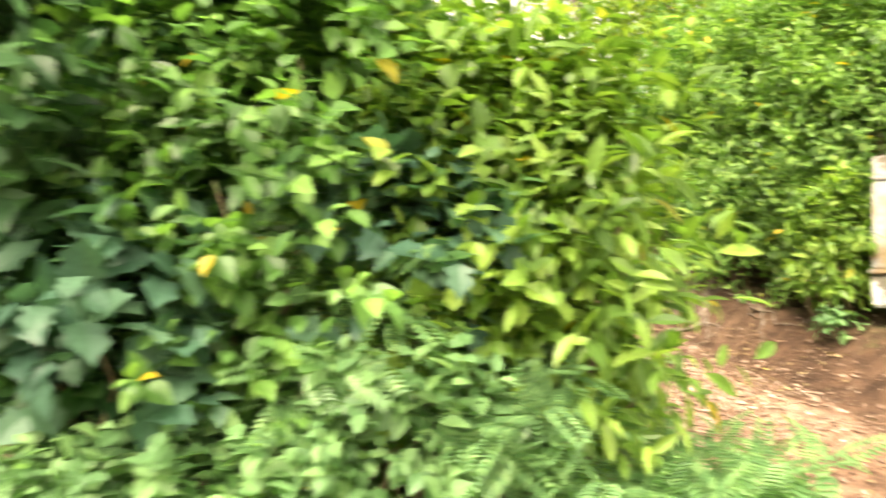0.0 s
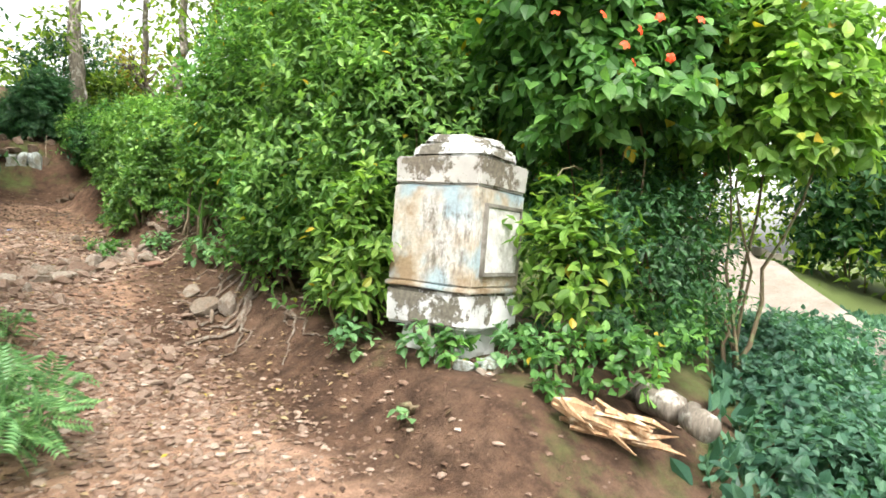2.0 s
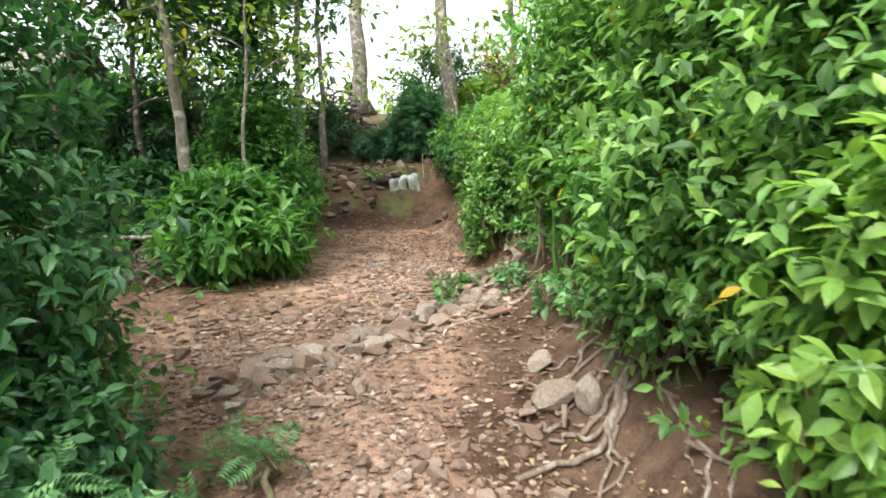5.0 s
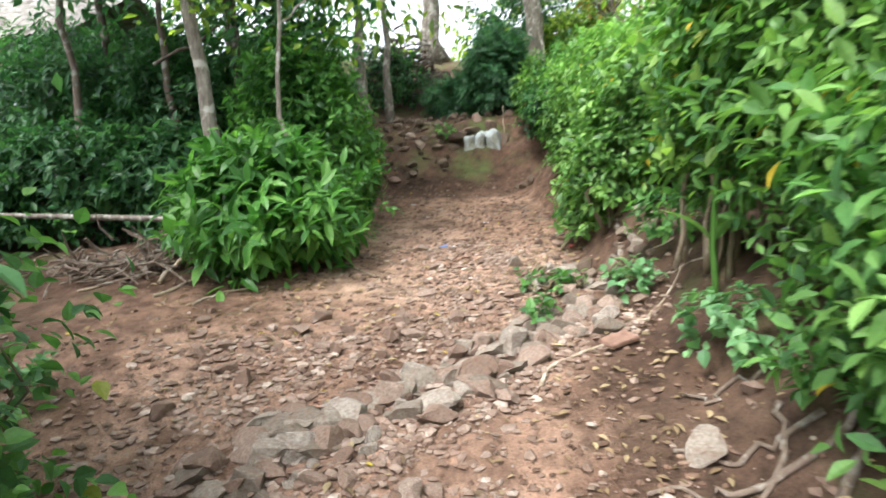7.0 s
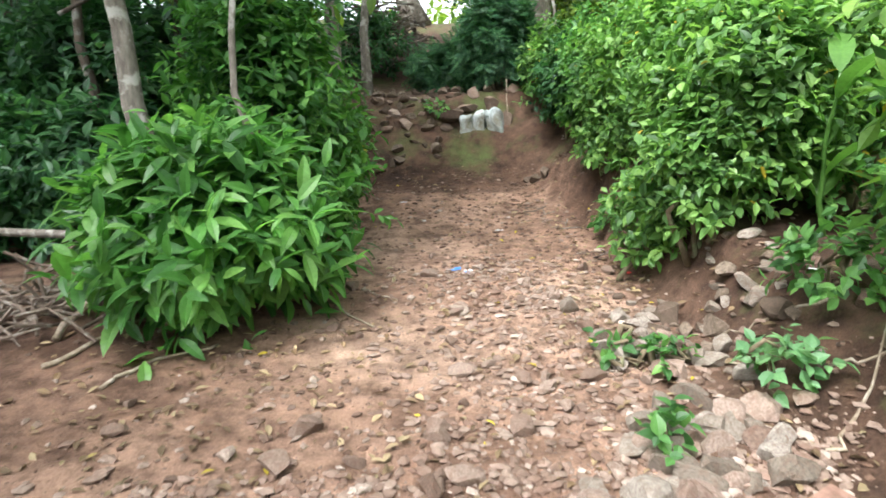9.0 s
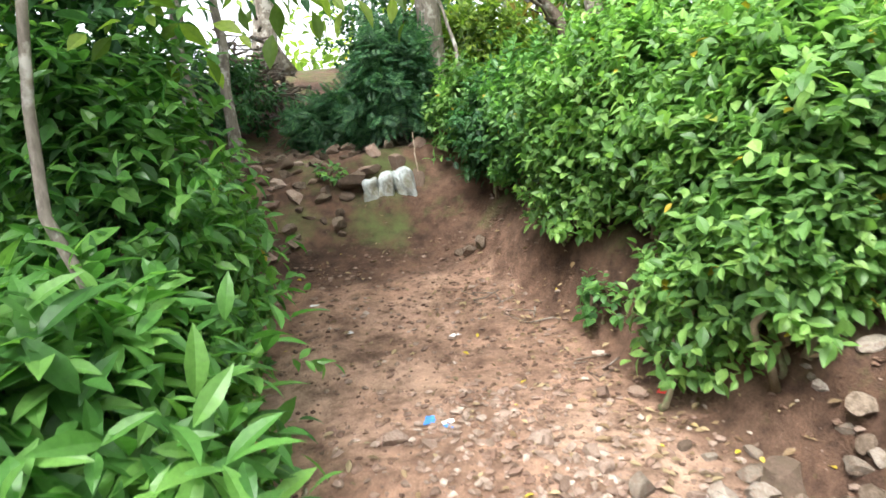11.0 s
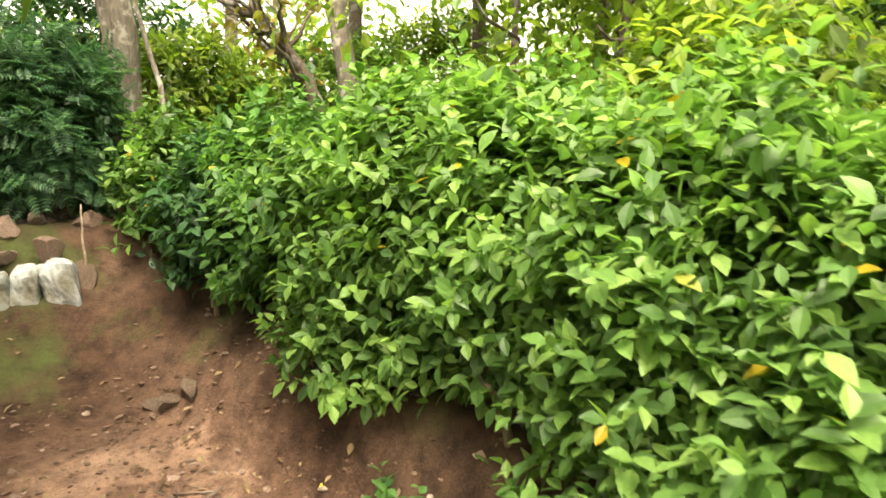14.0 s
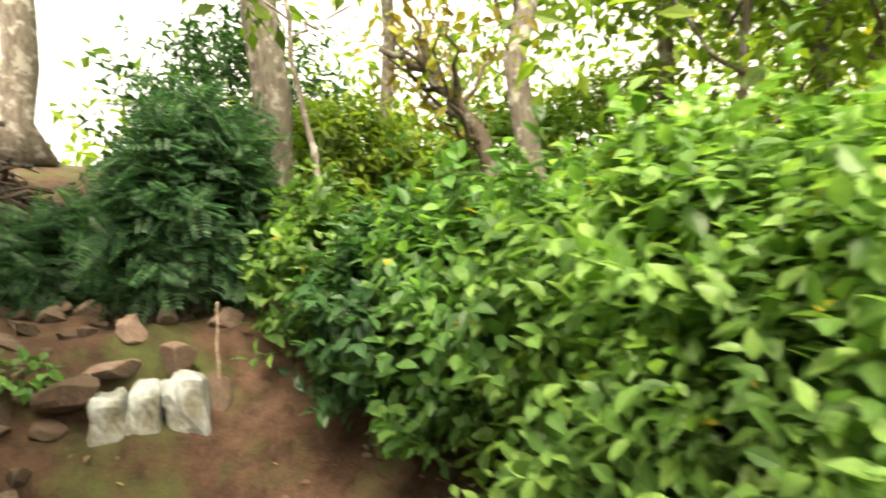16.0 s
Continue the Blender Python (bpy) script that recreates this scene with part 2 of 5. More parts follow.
def tube(points, radii, sides=7, rough=0.0, seed=0):
    """A tapered, slightly uneven tube along points."""
    pts = np.array(points, float)
    k = len(pts)
    tang = unit(np.gradient(pts, axis=0))
    ref = np.array([0.31, 0.95, 0.1])
    a = unit(np.cross(tang, ref))
    b = np.cross(tang, a)
    ang = np.arange(sides) * 2 * np.pi / sides
    g = np.random.default_rng(seed)
    r = np.array(radii, float)[:, None] * (1 + rough * g.normal(size=(k, sides)))
    v = pts[:, None] + r[..., None] * (np.cos(ang)[None, :, None] * a[:, None] + np.sin(ang)[None, :, None] * b[:, None])
    v = np.concatenate([v.reshape(-1, 3), pts[:1], pts[-1:]])
    f = []
    for i in range(k - 1):
        for j in range(sides):
            p, q = i * sides + j, i * sides + (j + 1) % sides
            f += [(p, q, q + sides), (p, q + sides, p + sides)]
    for j in range(sides):
        f.append((k * sides, (j + 1) % sides, j))
        f.append((k * sides + 1, (k - 1) * sides + j, (k - 1) * sides + (j + 1) % sides))
    return v, np.array(f)


def joined(pieces):
    v, f, o = [], [], 0
    for a, b in pieces:
        v.append(a)
        f.append(np.asarray(b) + o)
        o += len(a)
    return np.concatenate(v), np.concatenate(f)


def wander(a, b, k, amount, g, sag=0.0):
    """k points from a to b with a wandering line."""
    a, b = np.array(a, float), np.array(b, float)
    s = np.linspace(0, 1, k)[:, None]
    w = np.cumsum(g.normal(size=(k, 3)), axis=0) * amount / math.sqrt(k)
    w -= s * w[-1:]
    p = a + (b - a) * s + w
    p[:, 2] -= sag * 4 * (s * (1 - s))[:, 0]
    return p


# ---- ground ----
def smooth(a, b, v):
    s = np.clip((v - a) / (b - a), 0, 1)
    return s * s * (3 - 2 * s)


def lumps(x, y, s, seed):
    """Cheap rolling unevenness."""
    r = 0
    for k in range(5):
        a = seed * 1.7 + k * 2.4
        w = s * 1.63 ** k
        r = r + np.sin(w * (x * math.cos(a) + y * math.sin(a)) + a * 3) * np.cos(w * 0.8 * (y * math.cos(a) - x * math.sin(a)) + a) / 1.5 ** k
    return r


def ground_z(x, y):
    x, y = np.asarray(x, float), np.asarray(y, float)
    z = -0.06 + 0.10 * smooth(-1.0, 3.0, y) + 0.56 * smooth(2.9, 6.0, y) + 0.14 * smooth(6.0, 9.0, y) + 0.3 * smooth(8.6, 11.0, y)
    z = z + 1.05 * smooth(10.55, 12.5, y) + 1.5 * smooth(12.5, 17.0, y)           # rise at the head of the track
    edge = np.interp(y, [2.0, 4.0, 5.0, 9.6, 10.6, 11.4], [1.2, 1.45, 1.5, 1.5, 1.15, 0.95])
    z = z + 0.22 * np.exp(-((x - 0.8) / 0.6) ** 2 - ((y - 11.85) / 0.2) ** 2)   # mound that holds the painted stones
    z = z + 0.13 * np.exp(-((x - 0.8) / 0.45) ** 2 - ((y - 11.42) / 0.14) ** 2)
    steep = np.interp(y, [2.0, 4.0, 6.0, 7.4, 9.8, 10.8], [0.75, 0.6, 0.6, 0.4, 0.4, 0.8])
    bank = smooth(edge, edge + steep, x) * (0.42 * smooth(0.2, 1.3, y) + 0.2 * smooth(7.0, 8.2, y) - 0.2 * smooth(10.2, 11.2, y))
    z = z + bank
    z = z - 0.2 * smooth(2.8, 5.5, x) * (1 - smooth(3.0, 6.5, y)) - 0.2 * smooth(1.0, 3.0, x) * (1 - smooth(-1.0, 1.0, y))
    z = z + 0.12 * smooth(-0.5, -1.6, x) * smooth(6.0, 7.5, y) - 0.15 * smooth(-1.0, -4.0, x) * (1 - smooth(5.5, 9.0, y))
    far = smooth(14.0, 40.0, np.hypot(x, y - 4))
    z = z * (1 - far) + far * 0.4 * smooth(-10, 20, y)
    near = 1 - smooth(9, 16, np.hypot(x, y - 4))
    return z + near * (0.018 * lumps(x, y, 2.1, 1) + 0.008 * lumps(x, y, 9.0, 2))


def axis_steps(a, b, fine, lo, hi):
    mid = np.arange(a, b, fine)
    left, right = [a], [mid[-1]]
    s = fine
    while left[-1] > lo:
        s *= 1.25
        left.append(left[-1] - s)
    s = fine
    while right[-1] < hi:
        s *= 1.25
        right.append(right[-1] + s)
    return np.concatenate([np.array(left[1:])[::-1], mid, np.array(right[1:])])


gx = axis_steps(-3.5, 4.0, 0.045, -900, 900)
gy = axis_steps(-2.0, 13.0, 0.045, -900, 900)
GX, GY = np.meshgrid(gx, gy)
gv = np.stack([GX, GY, ground_z(GX, GY)], -1).reshape(-1, 3)
ii = (np.arange(len(gy) - 1)[:, None] * len(gx) + np.arange(len(gx) - 1)[None]).ravel()
gf = np.stack([ii, ii + 1, ii + 1 + len(gx), ii + len(gx)], -1)
gme = raw_mesh("ground", gv, gf, True)
# last moss term darkens the ground past y 10.8, standing for the bush's shade
moss = (smooth(1.3, 2.0, GX) * 0.32 + smooth(3.0, 6.0, GX) * 0.5 + smooth(-1.0, -3.0, GX) * 0.3 + smooth(14, 30, np.hypot(GX, GY)) * 0.9 + 0.42 * np.exp(-((GX - 0.7) / 0.6) ** 2 - ((GY - 11.1) / 0.3) ** 2) + 0.35 * smooth(10.8, 11.6, GY)).ravel()
at = gme.attributes.new("moss", 'FLOAT', 'POINT')
at.data.foreach_set("value", moss.astype(np.float32))
# dry trodden middle; damp bank foot and track head also carry painted shade
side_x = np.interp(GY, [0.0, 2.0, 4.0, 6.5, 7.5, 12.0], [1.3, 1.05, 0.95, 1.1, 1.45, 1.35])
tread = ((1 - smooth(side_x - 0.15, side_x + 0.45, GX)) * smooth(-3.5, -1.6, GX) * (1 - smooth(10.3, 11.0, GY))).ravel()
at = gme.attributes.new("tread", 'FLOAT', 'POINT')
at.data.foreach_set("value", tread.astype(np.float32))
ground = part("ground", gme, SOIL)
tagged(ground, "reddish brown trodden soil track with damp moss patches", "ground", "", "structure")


# ---- plants ----
def shrub(name, at, radii, twigs, label, material, template=OVATE, leaf=0.085, per=8, twig=0.22, power=2.3,
          rise=0.0, hollow=0.55, stems=6, lump=0.34, seed=1, width=1.0, droop=0.25, category="shrub", group="", stem_mat=None):
    """A bush: stems from the ground, and a crown of leafy twigs with an uneven outline."""
    g = np.random.default_rng(seed)
    x0, y0 = at
    z0 = float(ground_z(x0, y0))
    ob = thing(name, (x0, y0, z0), label, category, group)
    rx, ry, rz = radii
    d = unit(g.normal(size=(twigs, 3)))
    d[:, 2] = np.where(d[:, 2] < -0.75, -d[:, 2], d[:, 2])
    r = 1 / (np.abs(d) ** power).sum(1) ** (1 / power)
    bumpy = 1 + lump * np.array([1.2 * noise.noise(Vector(q * 2.1 + seed * 3.1)) + 0.8 * noise.noise(Vector(q * 5.5 + seed)) for q in d])
    r = r * bumpy * (1 - (1 - hollow) * g.random(twigs) ** 1.8)
    stray = g.random(twigs) < 0.07
    r = np.where(stray, r * (1.08 + 0.2 * g.random(twigs)), r)
    c = d * r[:, None] * np.array(radii)
    c[:, 2] += rz + rise
    out = unit(d * np.array([1, 1, 0.7]) + np.array([0, 0, 0.45]) + g.normal(size=d.shape) * 0.35)
    s = np.tile((np.arange(per) + 0.5) / per, twigs)
    tw = np.repeat(np.arange(twigs), per)
    tl = (twig * (0.6 + 0.8 * g.random(twigs)))[tw]
    pos = c[tw] + out[tw] * ((s - 0.5) * tl)[:, None]
    az = (np.arange(len(tw)) * 2.4 + g.random(len(tw)) * 0.8)
    a = unit(np.cross(out, np.array([0.2, 0.3, 0.93])))
    b = np.cross(out, a)
    sd = np.cos(az)[:, None] * a[tw] + np.sin(az)[:, None] * b[tw]
    way = out[tw] * (0.35 + 0.5 * s)[:, None] + sd * 0.85 + np.array([0, 0, -droop]) + g.normal(size=sd.shape) * 0.15
    up = np.array([0, 0, 1.0]) + 0.55 * d[tw] + g.normal(size=sd.shape) * 0.35
    ln = leaf * (0.55 + 0.65 * g.random(len(tw))) * (1.05 - 0.35 * np.abs(s - 0.45))
    gz = ground_z(pos[:, 0] + x0, pos[:, 1] + y0) - z0
    keep = pos[:, 2] > gz + 0.05
    part("crown", leaf_mesh("crown", pos[keep], way[keep], up[keep], ln[keep], template, width), material, ob)
    for k in range(stems):
        t = c[g.integers(twigs)] * np.array([0.75, 0.75, 0.9])
        t[2] = max(t[2], rise + rz * 0.9)
        f = (g.normal(size=2) * 0.13 * min(rx, ry))
        foot = (f[0], f[1], float(ground_z(x0 + f[0], y0 + f[1])) - z0 - 0.04)
        p = wander(foot, t, 8, 0.12, g)
        v, fc = tube(p, np.linspace(0.016, 0.004, 8) * (0.7 + 0.8 * g.random()), 6, 0.06, seed + k)
        part("stem", raw_mesh("stem", v, fc, True), stem_mat or STEM, ob)
    return ob


def tree(name, at, height, radius, lean, label, bark, leaf_mat, limbs=6, crown_r=1.2, crown_from=0.55, leaves=2500, leaf=0.1, seed=1, template=SMALL, fork=0.0, group="", base=None):
    """A tree: tapered bent trunk, limbs, and leaf clumps round the limb ends."""
    g = np.random.default_rng(seed)
    x0, y0 = at
    z0 = float(ground_z(x0, y0)) - 0.05 if base is None else base
    ob = thing(name, (x0, y0, z0), label, "tree", group)
    top = (lean[0] * height, lean[1] * height, height)
    p = wander((0, 0, 0), top, 14, 0.035 * height, g)
    s = np.linspace(0, 1, 14)
    rad = radius * (1 - 0.75 * s) * (1 + 0.55 * np.exp(-s * 16))
    v, f = tube(p, rad, 10, 0.05, seed)
    part("trunk", raw_mesh("trunk", v, f, True), bark, ob)
    centres = []
    for k in range(limbs):
        i = int((crown_from + (0.97 - crown_from) * (k + 0.3 * g.random()) / max(limbs, 1)) * 13)
        a = k * 2.4 + g.random() * 1.2
        ln = crown_r * (0.6 + 0.7 * g.random())
        e = p[i] + np.array([math.cos(a) * ln, math.sin(a) * ln, ln * (0.25 + 0.7 * g.random())])
        q = wander(p[i], e, 8, 0.2 * ln, g)
        v, f = tube(q, np.linspace(rad[i] * 0.55, 0.008, 8), 6, 0.05, k)
        part("limb", raw_mesh("limb", v, f, True), bark, ob)
        centres += [q[4], q[5], q[6], q[7], q[7]]
    if leaves:
        centres = np.array(centres)
        clumps = max(leaves // 22, 6)
        cc = centres[g.integers(len(centres), size=clumps)] + g.normal(size=(clumps, 3)) * crown_r * 0.33
        tw = np.repeat(np.arange(clumps), 22)
        off = g.normal(size=(len(tw), 3)) * np.array([0.16, 0.16, 0.1]) * (0.6 + 0.5 * crown_r)
        pos = cc[tw] + off
        way = unit(off) + g.normal(size=off.shape) * 0.5 + np.array([0, 0, -0.35])
        up = np.array([0, 0, 1.0]) + g.normal(size=off.shape) * 0.5
        part("crown", leaf_mesh("crown", pos, way, up, leaf * (0.6 + 0.7 * g.random(len(tw))), template), leaf_mat, ob)
    return ob


def rock_mesh(seed, flat=0.6, cuts=9, sub=2):
    """An angular stone: a ball cut by random planes, unit size."""
    g = np.random.default_rng(seed)
    bm = bmesh.new()
    bmesh.ops.create_icosphere(bm, subdivisions=sub, radius=0.62)
    nrm = unit(g.normal(size=(cuts, 3)))
    off = 0.2 + 0.2 * g.random(cuts)
    for q in bm.verts:
        p = np.array(q.co)
        for a, o in zip(nrm, off):
            d = p @ a - o
            if d > 0:
                p = p - a * d
        p = p * (1 + 0.06 * noise.noise(Vector(p * 4 + seed)))
        q.co = Vector((p[0], p[1], p[2] * flat))
    me = bpy.data.meshes.new("stone")
    bm.to_mesh(me)
    bm.free()
    return me


ROCKS = [rock_mesh(s, 0.78 + 0.1 * (s % 4), 12, 3) for s in range(9)]
PEBBLES = []
for s in range(8):
    me_ = rock_mesh(40 + s, 0.6, 6, 1)
    pv = np.array([q.co[:] for q in me_.vertices])
    PEBBLES.append((pv, np.array([tuple(p.vertices) for p in me_.polygons])))


def set_rock(name, x, y, size, material, parent=None, z=None, sink=0.25, k=0, g=None, turn=None):
    g = g or rng
    me = ROCKS[int(g.integers(len(ROCKS)))]
    key = me.name + material.name
    if key not in bpy.data.meshes:
        c = me.copy()
        c.name = key
        c.materials.append(material)
    ob = new(name, bpy.data.meshes[key])
    zz = float(ground_z(x, y)) if z is None else z
    p = Vector((x, y, zz + size[2] * (0.5 - sink) * 0.7))
    if parent is not None:
        p = p - parent.location
        ob.parent = parent
    ob.location = p
    ob.rotation_euler = (g.normal() * 0.2, g.normal() * 0.2, g.random() * 6.3 if turn is None else turn)
    ob.scale = size
    return ob


HEDGE = "dense green leafy hedge bush beside the track"
# hedge between the pillar and the gap
for k, (x, y, rx, ry, rz, n, mt) in enumerate([
        (2.6, 2.95, 0.85, 0.7, 1.45, 1700, LEAF_HEDGE), (2.45, 3.75, 0.85, 0.7, 1.5, 1800, LEAF_HEDGE),
        (2.45, 4.65, 0.8, 0.7, 1.45, 1700, LEAF_HEDGE), (2.35, 5.5, 0.72, 0.6, 1.35, 1200, LEAF_MID),
        (2.15, 3.0, 0.4, 0.5, 0.62, 450, LEAF_HEDGE), (2.0, 4.0, 0.4, 0.6, 0.55, 420, LEAF_MID)]):
    shrub("hedge_shrub", (x, y), (rx, ry, rz), int(n * 1.15), HEDGE, mt, leaf=0.092, seed=11 + k, rise=-0.1 if k < 4 else 0.08, group="hedge along the track", droop=0.15)
# hedge past the gap
for k, (x, y, rx, ry, rz, n, mt) in enumerate([
        (2.38, 8.15, 0.68, 0.55, 0.62, 1700, LEAF_HEDGE), (2.36, 8.85, 0.7, 0.6, 0.64, 1700, LEAF_HEDGE),
        (2.24, 9.6, 0.66, 0.6, 0.62, 1500, LEAF_HEDGE), (2.05, 10.35, 0.56, 0.55, 0.56, 1000, LEAF_MID),
        (1.78, 10.95, 0.4, 0.45, 0.5, 560, LEAF_DEEP), (2.05, 7.62, 0.4, 0.4, 0.55, 700, LEAF_HEDGE), (1.76, 7.55, 0.3, 0.3, 0.42, 330, LEAF_HEDGE), (1.84, 8.05, 0.26, 0.35, 0.42, 330, LEAF_HEDGE), (1.95, 8.7, 0.2, 0.4, 0.32, 240, LEAF_HEDGE), (1.6, 11.5, 0.28, 0.3, 0.42, 260, LEAF_HEDGE), (1.62, 8.0, 0.2, 0.32, 0.3, 200, LEAF_HEDGE), (1.75, 9.6, 0.2, 0.4, 0.26, 150, LEAF_HEDGE)]):
    shrub("hedge_shrub", (x, y), (rx, ry, rz), n, HEDGE, mt, leaf=0.088, seed=31 + k, rise=-0.02, group="hedge past the gap", droop=0.2, power=2.0, width=1.2, stems=7 if n > 100 else 1, twig=0.22 if n > 100 else 0.12)
# wild growth behind the hedge
for k, (x, y, rx, ry, rz, n) in enumerate([(3.9, 8.7, 1.0, 1.0, 0.95, 800), (3.7, 10.2, 1.0, 0.9, 0.6, 650), (5.2, 9.6, 1.1, 1.1, 1.0, 700), (3.9, 11.4, 1.1, 0.7, 0.55, 600), (2.5, 13.5, 0.8, 0.5, 0.55, 420), (4.3, 13.4, 1.1, 0.6, 0.7, 520), (6.0, 13.6, 1.2, 0.7, 0.9, 520), (4.2, 5.0, 1.1, 1.3, 1.9, 900), (5.0, 6.9, 1.1, 0.9, 1.5, 700)]):
    shrub("wild_bush", (x, y), (rx, ry, rz), n, "rambling green bush behind the hedge", LEAF_FRESH if k % 2 else LEAF_CANOPY, leaf=0.13, seed=131 + k, rise=-0.05, stems=4, group="growth behind the hedge")

# tangle at the start of the track
for k, (x, y, rx, ry, rz, n, mt, tp, lf, rs) in enumerate([
        (-1.4, 0.5, 0.5, 0.6, 1.05, 1100, LEAF_FRESH, BROAD, 0.1, -0.1), (-2.15, 0.65, 0.7, 0.75, 1.35, 1500, LEAF_MID, BROAD, 0.1, -0.1),
        (-3.2, 0.5, 0.7, 0.75, 1.4, 1000, LEAF_DEEP, BROAD, 0.13, 0.15), (-4.4, 0.2, 0.9, 0.8, 1.4, 700, LEAF_DEEP, BROAD, 0.13, 0.1)]):
    shrub("tangled_bush", (x, y), (rx, ry, rz), int(n * 1.1), "tall tangled bush of broad fresh green leaves", mt, tp, leaf=lf * 0.88, seed=51 + k, rise=rs, group="tangled bushes", stems=9, lump=0.3)
shrub("shooting_shrub", (-1.1, 0.12), (0.28, 0.42, 0.75), 330, "upright shrub with pale yellowish-green narrow leaves", LEAF_FRESH, blade([0.13, 0.18, 0.13], 0.2, 0.4), 0.12, 8, 0.34, seed=58, rise=0.35, hollow=0.3)
shrub("creeper_bush", (-1.75, -0.02), (0.5, 0.3, 0.5), 330, "low bush of lobed pale green leaves", LEAF_FEATHER, BROAD, 0.075, 9, 0.25, seed=59, rise=-0.1)
shrub("creeper_bush", (-2.5, -0.1), (0.5, 0.3, 0.42), 300, "low bush of lobed pale green leaves", LEAF_FEATHER, BROAD, 0.075, 9, 0.25, seed=60, rise=-0.1)
for k, (x, y, r, h) in enumerate([(-0.8, -0.35, 0.3, 0.28), (-0.5, 0.1, 0.28, 0.24), (-1.35, -0.15, 0.25, 0.38), (-0.35, 3.05, 0.26, 0.2), (-0.1, 3.75, 0.24, 0.13), (-0.7, 2.35, 0.3, 0.2), (-0.78, 0.72, 0.34, 0.28), (-0.38, 2.05, 0.36, 0.26), (-0.62, 2.9, 0.34, 0.28)]):
    shrub("feathery_weed", (x, y), (r, r, h), (24 if k < 3 else 13 if k < 6 else 48) if k else 60, "soft feathery pale green weed at the track edge", LEAF_FEATHER, PINNATE, 0.2, 5, 0.16, seed=61 + k, rise=-0.05, stems=3, group="feathery weeds", category="weed")

shrub("feathery_shrub", (-1.85, 0.0), (0.35, 0.2, 0.28), 26, "feathery branch of fine pale green leaflets", LEAF_FEATHER, PINNATE, 0.2, 5, 0.2, seed=161, rise=0.55, stems=3)
shrub("feathery_shrub", (-1.4, -0.02), (0.25, 0.2, 0.22), 18, "feathery branch of fine pale green leaflets", LEAF_FEATHER, PINNATE, 0.2, 5, 0.2, seed=162, rise=0.4, stems=3)
shrub("lobed_shrub", (-2.6, 0.0), (0.35, 0.2, 0.3), 60, "dark bluish shrub with broad lobed leaves", LEAF_BLUE, blade([0.42, 0.3, 0.38, 0.15], 0.2, 0.2), 0.13, 6, 0.25, seed=163, rise=0.8, stems=4)
shrub("lobed_shrub", (-1.65, 0.02), (0.35, 0.2, 0.25), 70, "dark bluish shrub with broad lobed leaves", LEAF_BLUE, blade([0.42, 0.3, 0.38, 0.15], 0.2, 0.2), 0.11, 6, 0.25, seed=164, rise=0.95, stems=3)

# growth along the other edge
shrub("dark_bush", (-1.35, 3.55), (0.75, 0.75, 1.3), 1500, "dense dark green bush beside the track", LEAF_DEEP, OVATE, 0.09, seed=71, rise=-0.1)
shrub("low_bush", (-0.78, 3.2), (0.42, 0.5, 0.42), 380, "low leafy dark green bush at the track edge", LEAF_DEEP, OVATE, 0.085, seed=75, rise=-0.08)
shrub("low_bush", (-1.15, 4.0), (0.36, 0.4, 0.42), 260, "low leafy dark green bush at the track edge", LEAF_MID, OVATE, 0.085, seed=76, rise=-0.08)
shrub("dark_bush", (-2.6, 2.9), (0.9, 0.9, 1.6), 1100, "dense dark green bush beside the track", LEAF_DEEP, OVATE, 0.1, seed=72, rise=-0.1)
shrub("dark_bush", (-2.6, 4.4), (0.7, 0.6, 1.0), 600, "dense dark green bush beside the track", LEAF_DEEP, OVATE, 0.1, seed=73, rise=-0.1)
shrub("sprig_bush", (-1.12, 4.3), (0.5, 0.4, 0.72), 60, "thin bush with loose sprigs of round leaves", LEAF_MID, BROAD, 0.085, 8, 0.4, seed=74, rise=0.0, hollow=0.3)
shrub("ginger_plant", (-1.1, 7.55), (0.62, 0.6, 0.5), 640, "clump of long glossy green leaves", LEAF_GINGER, LANCE, 0.19, 8, 0.36, seed=81, width=1.35, rise=-0.12, droop=0.05, stems=3)
shrub("leafy_shrub", (-0.95, 8.5), (0.55, 0.5, 0.95), 850, "tall leafy green shrub above the long-leaved clump", LEAF_GINGER, OVATE, 0.11, seed=82, rise=-0.05)
shrub("leafy_shrub", (-0.85, 9.2), (0.42, 0.5, 0.62), 600, "tall leafy green shrub above the long-leaved clump", LEAF_MID, OVATE, 0.1, seed=85, rise=-0.05)
shrub("climber_shrub", (-1.05, 8.75), (0.35, 0.35, 1.5), 380, "climbing leaves round a thin pale stem", LEAF_DEEP, OVATE, 0.11, seed=86, rise=0.2)
# thicket bushes use the deep green, so the trees' shade is partly in the colour
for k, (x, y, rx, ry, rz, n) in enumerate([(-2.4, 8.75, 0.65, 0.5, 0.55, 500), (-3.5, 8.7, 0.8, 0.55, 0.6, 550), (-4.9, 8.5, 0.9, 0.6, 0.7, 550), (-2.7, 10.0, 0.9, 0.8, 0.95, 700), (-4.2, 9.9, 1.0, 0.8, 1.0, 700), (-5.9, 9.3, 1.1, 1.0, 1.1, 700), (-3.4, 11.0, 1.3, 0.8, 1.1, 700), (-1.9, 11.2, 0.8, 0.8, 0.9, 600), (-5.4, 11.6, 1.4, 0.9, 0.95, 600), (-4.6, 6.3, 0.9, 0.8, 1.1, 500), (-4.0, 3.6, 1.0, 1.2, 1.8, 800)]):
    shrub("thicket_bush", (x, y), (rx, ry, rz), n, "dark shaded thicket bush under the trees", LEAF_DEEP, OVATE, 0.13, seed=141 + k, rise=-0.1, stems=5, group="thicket")

